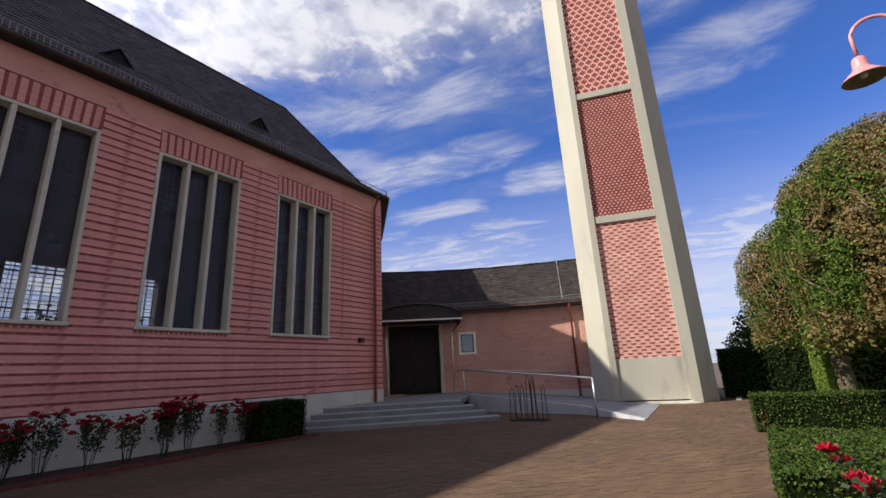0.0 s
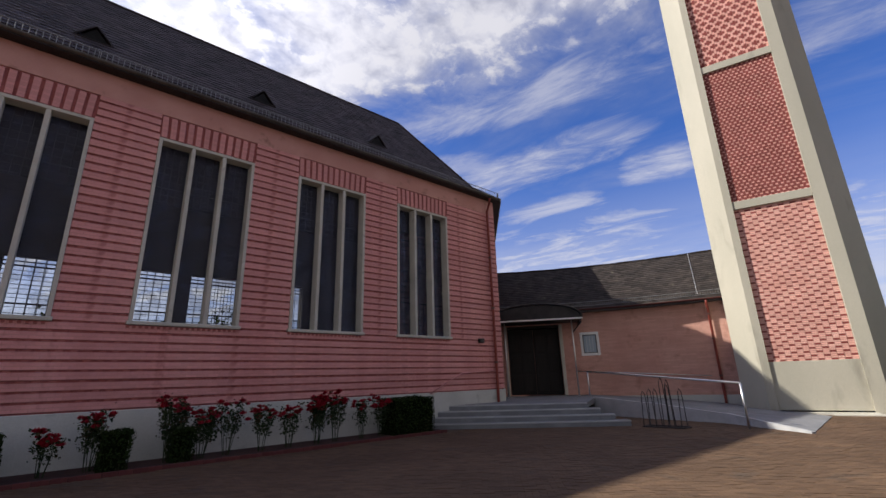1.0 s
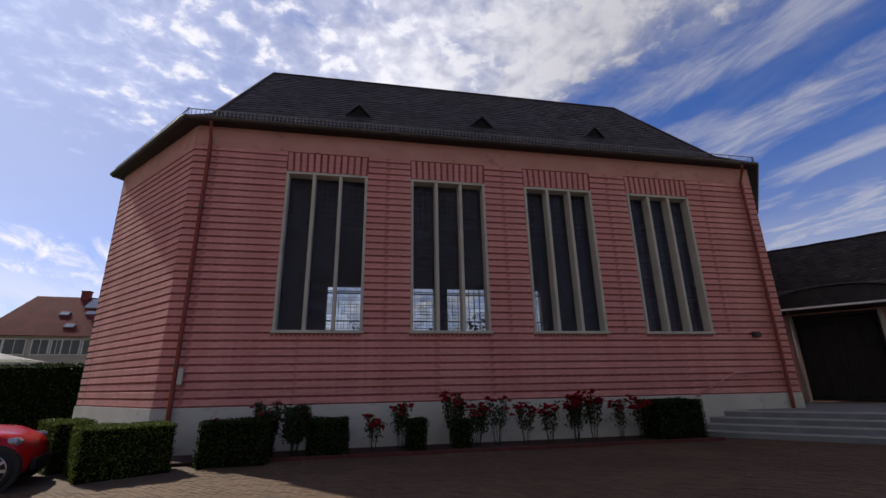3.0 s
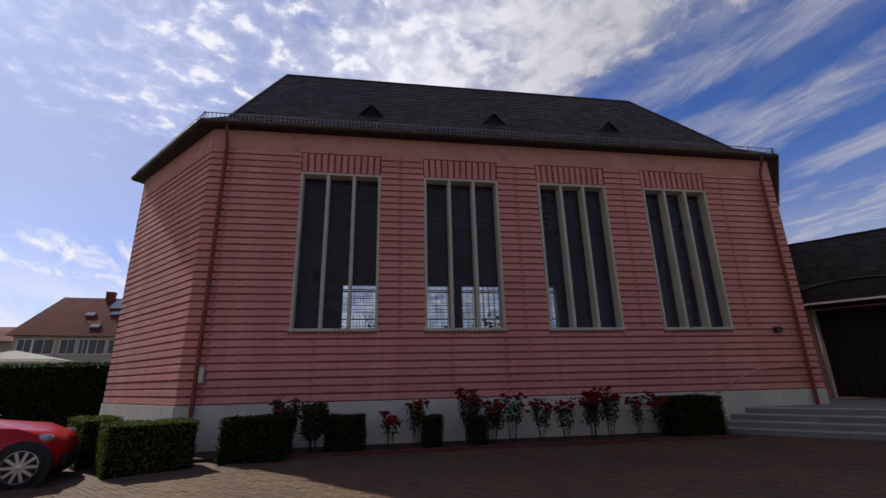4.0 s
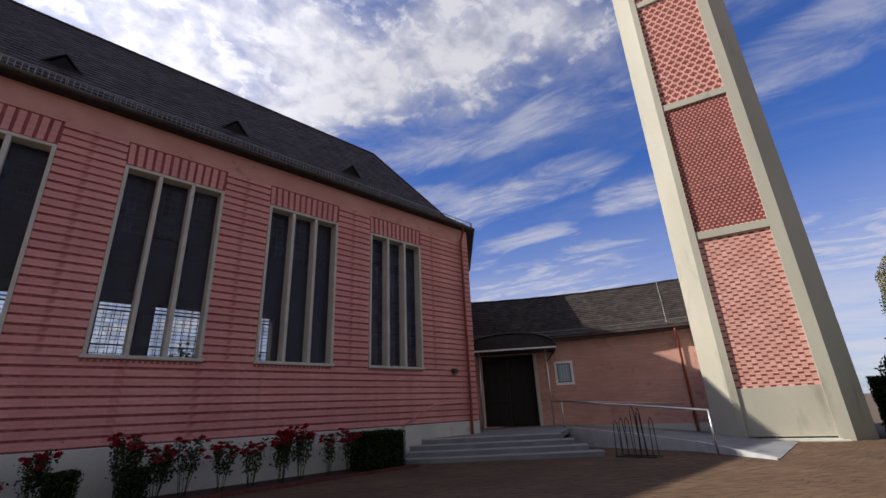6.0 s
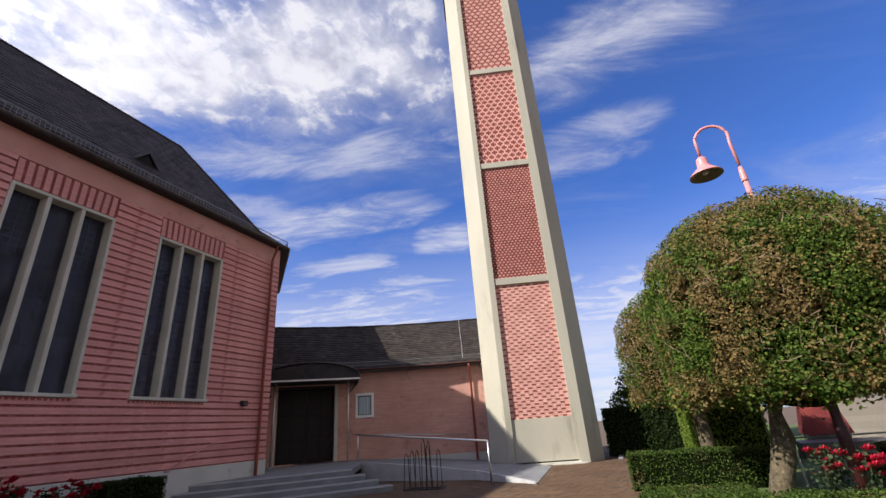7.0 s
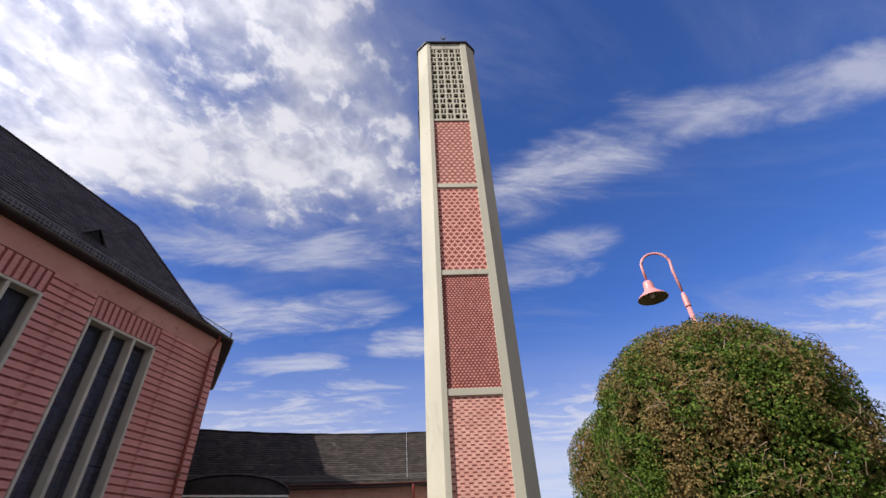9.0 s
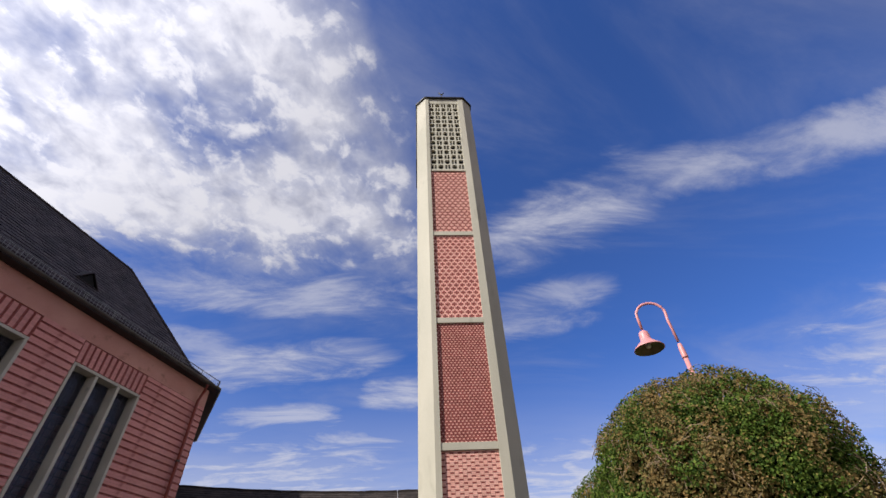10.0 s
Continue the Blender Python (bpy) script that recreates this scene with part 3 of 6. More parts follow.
prism(bm, [(-5.4, 11.5), (9.9, 11.5), (9.9, 12.78), (-5.4, 12.78)], -0.02, 0.05)
tagged(part("flower_bed", bm, SOIL), "dark soil bed along the church wall", "flower bed", kind="structure")
edge = thing("bed_edging", "red-brown brick edging of the rose bed", "edging", kind="structure")
edge_me = bpy.data.meshes.new("edging_stone")
bm = boxes((0.004, 0.246, 0, 0.08, -0.02, 0.075), bevel=0.008)
bm.to_mesh(edge_me)
bm.free()
edge_me.materials.append(KERB_RED)
for i in range(54):
    shared("edging_stone", edge_me, edge, pose(-3.6 + 0.25 * i, 11.42 + 0.004 * math.sin(i * 2.1), 0.004 * math.sin(i * 3.3)))

# ---------- church ----------
D, PLINTH_Z, EAVE, CORN = 12.8, 1.15, 9.37, 8.66
XA, XB, YM, CH = -5.25, 14.29, 17.0, 4.2
WIN = [(-2.56 + 3.835 * i, -0.10 + 3.835 * i) for i in range(4)]
WZ0, WZ1 = 3.04, 7.98
PITCH, BAND = 0.21, 0.158
CHL = 3.91

church = thing("church", "pink banded brick church with a hipped slate roof", "church")


def wall_grid(bm, x0, x1, z0, z1, y0, y1, holes):
    """A wall slab with real openings."""
    xs = sorted({x0, x1, *(v for h in holes for v in h[:2])})
    zs = sorted({z0, z1, *(v for h in holes for v in h[2:])})
    for a, b in zip(xs, xs[1:]):
        for c, d in zip(zs, zs[1:]):
            if not any(h[0] <= (a + b) / 2 <= h[1] and h[2] <= (c + d) / 2 <= h[3] for h in holes):
                box(bm, a, b, y0, y1, c, d)
    bmesh.ops.remove_doubles(bm, verts=bm.verts, dist=1e-5)
    return bm


bm = wall_grid(bmesh.new(), XA + 0.05, XB - 0.05, PLINTH_Z, EAVE - 0.05, D + 0.035, D + 0.45, [(a, b, WZ0, WZ1) for a, b in WIN])
wall = part("wall_front", bm, RED_RECESS, church, "dark red recessed brick courses behind pink bands")
course_cache = {}


def course(parent, x0, x1, z0, z1, frame_m, y0=D, name="brick_course"):
    """One proud band of painted brick."""
    key = (round(x1 - x0, 3), round(z1 - z0, 3))
    if key not in course_cache:
        me = bpy.data.meshes.new(name)
        b = boxes((0, key[0], 0, 0.034, 0, key[1]), bevel=0.006)
        b.to_mesh(me)
        b.free()
        me.materials.append(PINK)
        course_cache[key] = me
    return shared(name, course_cache[key], parent, frame_m @ pose(x0, y0, z0))


rng = random.Random(3)
z = PLINTH_Z + 0.035
while z < CORN - 0.05:
    z1 = min(z + BAND, CORN)
    mid = (z + z1) / 2
    edges = [XA]
    if WZ0 - 0.04 < mid < WZ1 + 0.66:
        for a, b in WIN:
            edges += [a, b] if mid < WZ1 + 0.02 else [a - 0.02, b + 0.02]
    edges.append(XB)
    for a, b in zip(edges[::2], edges[1::2]):
        course(wall, a, b, z, z1, Matrix.Translation((0, rng.uniform(-0.004, 0.004), rng.uniform(-0.004, 0.004))))
    z += PITCH
# small headers that break up the recessed courses
hv, hf = [], []
z = PLINTH_Z + 0.035 + BAND
while z < CORN - 0.1:
    x = XA + 0.1
    while x < XB - 0.15:
        if not any(a - 0.09 < x < b + 0.03 and WZ0 - 0.08 < z < WZ1 + 0.62 for a, b in WIN) and rng.random() < 0.93:
            k = len(hv)
            x0_, x1_, yf = x + rng.uniform(-0.008, 0.008), x + 0.115 + rng.uniform(-0.008, 0.008), D + 0.017 + rng.uniform(-0.005, 0.005)
            za, zb = z + 0.006, z + PITCH - BAND - 0.006
            hv += [(x0_, yf, za), (x1_, yf, za), (x1_, yf, zb), (x0_, yf, zb), (x0_, D + 0.036, za), (x1_, D + 0.036, za), (x1_, D + 0.036, zb), (x0_, D + 0.036, zb)]
            hf += [(k + a_, k + b_, k + c_, k + d_) for a_, b_, c_, d_ in ((0, 1, 2, 3), (4, 5, 1, 0), (5, 6, 2, 1), (6, 7, 3, 2), (7, 4, 0, 3))]
        x += 0.25
    z += PITCH
tagged(shared("header_bricks", raw_mesh("header_bricks", hv, hf, [RED_MID]), wall, Matrix()), kind="stuff")
# soldier courses over the windows
sold_me = bpy.data.meshes.new("soldier_brick")
bm = boxes((0, 0.135, 0, 0.03, 0, 0.62), bevel=0.006)
bm.to_mesh(sold_me)
bm.free()
sold_me.materials.append(PINK)
for a, b in WIN:
    n = 12
    for i in range(n):
        lean = (i - (n - 1) / 2) * 0.45
        shared("soldier_brick", sold_me, wall, pose(a + 0.03 + i * (b - a - 0.03) / n, D + rng.uniform(0, 0.006), WZ1 + 0.03, 0, lean, 0))
# row of headers under each sill
sill_me = bpy.data.meshes.new("sill_brick")
bm = boxes((0, 0.062, 0, 0.06, 0, 0.065), bevel=0.005)
bm.to_mesh(sill_me)
bm.free()
sill_me.materials.append(RED_MID)
for a, b in WIN:
    for i in range(20):
        shared("sill_brick", sill_me, wall, pose(a - 0.02 + i * (b - a + 0.02) / 20, D - 0.028 + rng.uniform(0, 0.006), WZ0 - 0.078))
# plinth and cornice
bm = boxes((XA - 0.02, XB + 0.02, D - 0.03, D + 0.40, -0.3, PLINTH_Z), bevel=0.012)
part("plinth", bm, PLINTH, church, "white rendered plinth")
bm = boxes((XA + 0.02, XB - 0.02, D + 0.002, D + 0.034, CORN + 0.002, EAVE - 0.04))
part("cornice", bm, CORNICE, church, "smooth salmon plaster band under the eaves")


def chamfer_frame(corner, ang):
    return Matrix.Translation(corner) @ Matrix.Rotation(radians(ang), 4, "Z")


CL = CH * math.sqrt(2)
LA = math.degrees(math.atan2(-CH, CHL))
for corner, ang, CL in (((XB, D, 0), 45, CH * math.sqrt(2)), ((XA - CHL, YM, 0), LA, math.hypot(CH, CHL))):
    fm = chamfer_frame(corner, ang)
    b = bmesh.new()
    box(b, 0.0, CL, 0.035, 0.40, PLINTH_Z, EAVE - 0.05, m=fm)
    w2 = part("wall_slanted", b, RED_RECESS, church, "slanted end wall of pink banded brick")
    z = PLINTH_Z + 0.035
    while z < CORN - 0.05:
        course(w2, 0.0, CL, z, min(z + BAND, CORN), fm @ Matrix.Translation((0, rng.uniform(-0.003, 0.003), 0)), y0=0)
        z += PITCH
    b = bmesh.new()
    box(b, -0.01, CL + 0.01, -0.03, 0.38, -0.3, PLINTH_Z, m=fm)
    part("plinth", b, PLINTH, church, "white rendered plinth")
    b = bmesh.new()
    box(b, 0.02, CL - 0.02, 0.002, 0.034, CORN + 0.002, EAVE - 0.04, m=fm)
    part("cornice", b, CORNICE, church)
# back walls, with the windows that shine through
YB = 2 * YM - D
OPP = [(-1.75, 0.35), (2.15, 3.35), (4.0, 6.1), (7.7, 8.9)]
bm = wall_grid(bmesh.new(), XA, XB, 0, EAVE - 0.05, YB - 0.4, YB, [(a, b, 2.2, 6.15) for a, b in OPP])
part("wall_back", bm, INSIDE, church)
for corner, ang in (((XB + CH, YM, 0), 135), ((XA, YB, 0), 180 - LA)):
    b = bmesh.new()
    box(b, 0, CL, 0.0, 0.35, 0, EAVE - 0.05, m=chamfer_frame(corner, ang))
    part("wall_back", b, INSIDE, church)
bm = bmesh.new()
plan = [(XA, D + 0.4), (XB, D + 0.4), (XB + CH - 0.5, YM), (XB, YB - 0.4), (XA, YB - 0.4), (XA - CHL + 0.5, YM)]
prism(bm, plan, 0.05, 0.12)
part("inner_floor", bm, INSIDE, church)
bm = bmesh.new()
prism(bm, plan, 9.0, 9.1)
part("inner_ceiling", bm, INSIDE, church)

# windows of the front
GLY = D + 0.30
for a, b in WIN:
    win = thing("church_window", "tall three-light church window with pale stone frame and dark leaded glass", "window", group="tall windows of the church", kind="structure")
    fw = 0.085
    rows = [(a, a + fw, D - 0.03, D + 0.36, WZ0, WZ1), (b - fw, b, D - 0.03, D + 0.36, WZ0, WZ1), (a + fw, b - fw, D - 0.03, D + 0.36, WZ1 - fw, WZ1)]
    part("window_frame", boxes(*rows, bevel=0.008), STONE, win)
    part("window_sill", boxes((a - 0.04, b + 0.04, D - 0.08, D + 0.36, WZ0 - 0.005, WZ0 + 0.085), bevel=0.012), STONE, win)
    lw = (b - a - 2 * fw - 2 * 0.10) / 3
    for k in range(3):
        g0 = a + fw + k * (lw + 0.10)
        if k:
            part("mullion", boxes((g0 - 0.10, g0, D - 0.02, D + 0.355, WZ0 + 0.085, WZ1 - fw), bevel=0.01), STONE, win)
        pane = part("pane", boxes((g0, g0 + lw, GLY, GLY + 0.006, WZ0 + 0.085, WZ1 - fw)), GLASS, win, "dark leaded glass")
        pane.visible_shadow = False
        bb = bmesh.new()
        nx, nzz = 4, 24
        for i in range(1, nx):
            xx = g0 + lw * i / nx + rng.uniform(-0.012, 0.012)
            box(bb, xx - 0.006, xx + 0.006, GLY + 0.008, GLY + 0.016, WZ0 + 0.09, WZ1 - fw)
        for j in range(1, nzz):
            zz = WZ0 + 0.09 + (WZ1 - WZ0 - 0.18) * j / nzz
            t = 0.014 if j % 6 == 0 else 0.006
            box(bb, g0, g0 + lw, GLY + 0.008, GLY + 0.020, zz - t, zz + t)
        part("lead_grid", bb, LEAD, pane)
for a, b in OPP:
    bb = bmesh.new()
    for i in range(0, int((b - a) / 0.28) + 1):
        box(bb, a + 0.28 * i - 0.012, a + 0.28 * i + 0.012, YB - 0.22, YB - 0.19, 2.2, 6.15)
    for j in range(1, 12):
        t = 0.03 if j % 4 == 3 else 0.012
        box(bb, a, b, YB - 0.22, YB - 0.19, 2.2 + 0.33 * j - t, 2.2 + 0.33 * j + t)
    part("back_window_grid", bb, LEAD, church)

# roof
OV = 0.325
k = OV * math.tan(radians(22.5))
A1, B1 = Vector((XA - 0.15 - k, D - OV, EAVE)), Vector((XB + k, D - OV, EAVE))
C1, G1 = Vector((XB + CH + OV * 1.414, YM, EAVE)), Vector((XA - CHL - OV * 1.36, YM, EAVE))
RL, RR = Vector((-4.25, YM, 14.65)), Vector((11.95, YM, 14.65))
mir = lambda p: Vector((p.x, 2 * YM - p.y, p.z))  # noqa: E731
KICK, KZ = 0.25, 0.85


def kick(p, top):
    """Where the steep slope breaks into the shallower eaves slope."""
    q = p.lerp(top, KICK)
    return Vector((q.x, q.y, EAVE + KZ))


KA, KB, KC, KG = kick(A1, RL), kick(B1, RR), kick(C1, RR), kick(G1, RL)
bm = bmesh.new()
pts_ = {"a": A1, "b": B1, "c": C1, "d": mir(B1), "e": mir(A1), "g": G1, "A": KA, "B": KB, "C": KC, "D": mir(KB), "E": mir(KA), "G": KG, "l": RL, "r": RR}
vv = {n: bm.verts.new(p) for n, p in pts_.items()}
for f in ("abBA", "bcCB", "cdDC", "deED", "egGE", "gaAG", "ABrl", "BCr", "CDr", "DElr", "EGl", "GAl"):
    bm.faces.new([vv[c] for c in f])
roof = part("roof", bm, SLATE, church, "dark weathered slate roof")
bm = bmesh.new()
prism(bm, [A1, B1, C1, mir(B1), mir(A1), G1], EAVE - 0.045, EAVE - 0.008)
part("eaves_board", bm, DARK_METAL, church)


def slope(p0, p1, top, tri, parent, mat, w, h, seed, single):
    """Slates on a slope over the eave p0 to p1, up to the ridge points in top."""
    along = (p1 - p0).normalized()
    mid = (p0 + p1) / 2
    t0 = top[0]
    foot = p0 + along * (t0 - p0).dot(along)
    up = (t0 - foot)
    H = up.length
    ln = (p1 - p0).length
    ul, ur = (top[0] - p0).dot(along), (top[-1] - p0).dot(along)

    def inside(u, v):
        f = v / H
        return f < 0.995 and ul * f - 0.0 <= u <= ln + (ur - ln) * f

    lay_slates(slates(0, ln, p0, along, up, inside, w, h, seed=seed), parent, mat, single)


slope(A1, B1, (KA, KB), False, roof, SLATE, 0.30, 0.22, 4, 130)
slope(B1, C1, (KB, KC), True, roof, SLATE, 0.30, 0.22, 5, 0)
slope(G1, A1, (KG, KA), True, roof, SLATE, 0.30, 0.22, 6, 0)
slope(KA, KB, (RL, RR), False, roof, SLATE, 0.30, 0.22, 7, 0)
slope(KB, KC, (RR,), True, roof, SLATE, 0.30, 0.22, 8, 0)
slope(KG, KA, (RL,), True, roof, SLATE, 0.30, 0.22, 9, 0)
bm = bmesh.new()
for p, q in ((RL, RR), (A1, KA), (KA, RL), (B1, KB), (KB, RR), (C1, KC), (KC, RR), (G1, KG), (KG, RL)):
    tube(bm, [p + Vector((0, 0, 0.02)), q + Vector((0, 0, 0.02))], 0.06, 6)
part("ridge_capping", bm, SLATE, church, "slate-grey ridge and hip capping")
# unseen taller block behind the roof, added only to shade the annex
bm = bmesh.new()
blocker_plan = [(13.0, 18.0), (18.4, 17.6), (19.8, 20.0), (18.5, 23.5), (12.0, 23.5)]
prism(bm, blocker_plan, 0, EAVE)
part("choir_wall", bm, PINK, church)
bm = bmesh.new()
lo_ = [bm.verts.new((*p, EAVE)) for p in blocker_plan]
r0_, r1_ = bm.verts.new((12.6, 19.4, 14.6)), bm.verts.new((17.2, 19.5, 14.7))
for f in ((lo_[0], lo_[1], r1_, r0_), (lo_[1], lo_[2], r1_), (lo_[2], lo_[3], r1_), (lo_[3], lo_[4], r0_, r1_), (lo_[4], lo_[0], r0_)):
    bm.faces.new(f)
part("choir_roof", bm, SLATE, church)
# small triangular roof vents
updir = Vector((0, RL.y - KA.y, RL.z - KA.z)).normalized()
nrm = Vector((0, -updir.z, updir.y))
for x in (-0.5, 4.2, 8.95):
    base = KA + updir * 1.05
    b = bmesh.new()
    o = Vector((x, base.y, base.z))
    f0, f1, tp = o + Vector((-0.46, 0, 0)) + nrm * 0.03, o + Vector((0.46, 0, 0)) + nrm * 0.03, o + Vector((0, 0, 0.44)) + nrm * 0.08
    back = o + updir * 0.95
    vs = [b.verts.new(p) for p in (f0, f1, tp, back, f0 - nrm * 0.1, f1 - nrm * 0.1)]
    for f in ((0, 2, 3), (1, 3, 2), (0, 3, 4), (1, 5, 3)):
        b.faces.new([vs[i] for i in f])
    v = part("roof_vent", b, SLATE, church, "small triangular slate roof vent")
    # solid plate; its black colour is the shade in the vent mouth
    b = bmesh.new()
    q = [f0 + Vector((0.12, 0.05, 0.02)), f1 + Vector((-0.12, 0.05, 0.02)), tp + Vector((0, 0.05, -0.06))]
    b.faces.new([b.verts.new(p) for p in q])
    bmesh.ops.solidify(b, geom=b.faces[:], thickness=0.02)
    part("vent_opening", b, BLACK_PLASTIC_VOID, v)
    b = bmesh.new()
    for p, s in ((f0, f1), (f0, tp), (f1, tp)):
        tube(b, [p, s], 0.022, 5)
    part("vent_rim", b, SLATE, v)


def half_round(p, q, r, parent, mat, name="gutter", label=""):
    """A half-round gutter between two points, open on top."""
    b = bmesh.new()
    d = (Vector(q) - Vector(p)).normalized()
    side = d.cross(Vector((0, 0, 1))).normalized()
    prof = [(math.cos(a) * r, -math.sin(a) * r) for a in [math.pi * i / 8 for i in range(9)]] + [(-(r - 0.008) * math.cos(a), -(r - 0.008) * math.sin(a)) for a in [math.pi * i / 8 for i in range(9)]]
    ends = [[b.verts.new(Vector(e) + side * s + Vector((0, 0, z))) for s, z in prof] for e in (p, q)]
    n = len(prof)
    for i in range(n):
        b.faces.new((ends[0][i], ends[0][(i + 1) % n], ends[1][(i + 1) % n], ends[1][i]))
    bmesh.ops.recalc_face_normals(b, faces=b.faces)
    return part(name, b, mat, parent, label, smooth=True)


def snow_guard(p, q, up, parent, height=0.30, step=0.12):
    """A lattice rail that stands on the roof above the gutter."""
    p, q = Vector(p), Vector(q)
    d = q - p
    n = max(1, int(d.length / step))
    h = Vector((0, 0, height))
    b = bmesh.new()
    for s in (0.12, 1.0):
        tube(b, [p + h * s, q + h * s], 0.016, 4)
    for i in range(n + 1):
        o = p + d * i / n
        tube(b, [o + h * 0.12, o + h], 0.010, 4)
    g = part("snow_guard", b, ZINC, parent, "grey metal snow guard rail")
    m = max(1, int(d.length / 1.0))
    for i in range(m + 1):
        o = p + d * i / m
        b = bmesh.new()
        tube(b, [o + up * 0.45 - Vector((0, 0, 0.30)), o + h * 0.1, o + h * 1.06], 0.014, 4)
        part("bracket", b, ZINC, g)


for p, q in ((A1, B1), (B1, C1), (G1, A1)):
    half_round(p + Vector((0, 0, 0.06)), q + Vector((0, 0, 0.06)), 0.078, church, GUTTER, "gutter", "patinated half-round gutter")
up0 = updir
for p, q, top in ((A1, B1, RL), (B1, C1, RR), (G1, A1, RL)):
    ins = Vector((0, 0, 0))
    d = (q - p).normalized()
    inward = Vector((-d.y, d.x, 0))
    u = (inward + Vector((0, 0, 0.75))).normalized()
    snow_guard(p + u * 0.10, q + u * 0.10, u, church)


def downpipe(pts, parent, name="downpipe", clamps=()):
    b = bmesh.new()
    tube(b, pts, 0.055, 10)
    dp = part(name, b, PIPE_RED, parent, "red-brown painted downpipe", smooth=True)
    for z in clamps:
        b = bmesh.new()
        x, y = pts[-2][0], pts[-2][1]
        tube(b, [(x, y, z - 0.025), (x, y, z + 0.025)], 0.070, 10)
        part("pipe_clamp", b, GUTTER, dp)
    return dp


for x in (XA + 0.45, XB - 0.52):
    downpipe([(x, D - 0.30, EAVE - 0.05), (x, D - 0.26, EAVE - 0.25), (x, D - 0.10, EAVE - 0.65), (x, D - 0.10, 1.2), (x, D - 0.10, 0.02)], church, clamps=(2.2, 4.4, 6.6))
bm = boxes((XA + 0.52, XA + 0.64, D - 0.14, D - 0.035, 1.72, 2.12), bevel=0.01)
part("meter_box", bm, PLINTH, church, "small pale box beside the downpipe")
bm = boxes((12.85, 13.12, D - 0.14, D - 0.01, 2.95, 3.12), bevel=0.02)
lampbox = part("wall_light", bm, DARK_METAL, church, "small dark wall light")
part("light_cover", boxes((12.89, 13.08, D - 0.16, D - 0.142, 2.97, 3.05)), CANOPY, lampbox)

# ---------- curved annex ----------
JX, JY, ARC_L, H0, H1 = 17.56, 16.07, 10.9, -47.0, -76.0


def arc(s, off=0.0):
    """A point of the annex wall s metres along it, off metres in front; and its heading in degrees."""
    n = 40
    x, y = JX, JY
    for i in range(n):
        h = radians(H0 + (H1 - H0) * (i + 0.5) / n * s / ARC_L)
        x, y = x + math.cos(h) * s / n, y + math.sin(h) * s / n
    h = radians(H0 + (H1 - H0) * s / ARC_L)
    return Vector((x + math.sin(h) * off, y - math.cos(h) * off, 0)), math.degrees(h)


def strip(s0, s1, o0, o1, z0, z1, n=1):
    """A curved slab along the annex wall."""
    b = bmesh.new()
    rows = []
    for i in range(n + 1):
        s = s0 + (s1 - s0) * i / n
        p, q = arc(s, o0)[0], arc(s, o1)[0]
        rows.append([b.verts.new((*p.xy, z0)), b.verts.new((*q.xy, z0)), b.verts.new((*q.xy, z1)), b.verts.new((*p.xy, z1))])
    for r0, r1 in zip(rows, rows[1:]):
        for i in range(4):
            b.faces.new((r0[i], r0[(i + 1) % 4], r1[(i + 1) % 4], r1[i]))
    b.faces.new(rows[0]), b.faces.new(rows[-1][::-1])
    bmesh.ops.recalc_face_normals(b, faces=b.faces)
    return b


def local(s, off=0.0):
    """A frame on the annex wall: x along it, y into it, z up."""
    p, h = arc(s, off)
    return Matrix.Translation(p) @ Matrix.Rotation(radians(h), 4, "Z")


annex = thing("annex", "low curved salmon brick annex with a slate roof", "annex building")
AE, AR, AW = 4.72, 7.68, 0.35
LAND = 0.67
DS0, DS1, DZ = 0.40, 3.38, 4.12
WS0, WS1, WZA, WZB = 4.22, 5.12, 2.51, 3.66
for s0, s1, z0, z1, n in ((0, DS0, 0, AE, 2), (DS0, DS1, DZ, AE, 4), (DS1, WS0, 0, AE, 2), (WS0, WS1, 0, WZA, 2), (WS0, WS1, WZB, AE, 2), (WS1, ARC_L + 0.2, 0, AE, 14)):
    part("wall_piece", strip(s0, s1, -AW, 0, z0, z1, n), ANNEX_PINK, annex, "salmon painted brick wall")
part("plinth", strip(DS1 + 0.3, ARC_L + 0.2, 0.003, 0.03, 0, 0.60, 16), PLINTH, annex, "pale rendered plinth")
part("wall_back", strip(0, ARC_L, -6.4, -6.1, 0, AE, 10), ANNEX_PINK, annex)
# roof
bm = bmesh.new()
N = 16
rows = []
for i in range(N + 1):
    s = -1.2 + (ARC_L + 2.6) * i / N
    e, r, k = arc(s, 0.42)[0], arc(s, -3.0)[0], arc(s, -6.4)[0]
    rows.append([bm.verts.new((*e.xy, AE + 0.02)), bm.verts.new((*r.xy, AR)), bm.verts.new((*k.xy, AE + 0.02))])
for r0, r1 in zip(rows, rows[1:]):
    for i in range(2):
        bm.faces.new((r0[i], r1[i], r1[i + 1], r0[i + 1]))
aroof = part("roof", bm, SLATE_OLD, annex, "weathered brown-grey slate roof")
rng = random.Random(11)
sl = []
SLN = math.hypot(3.42, AR - AE)
j = 0
v = 0.0
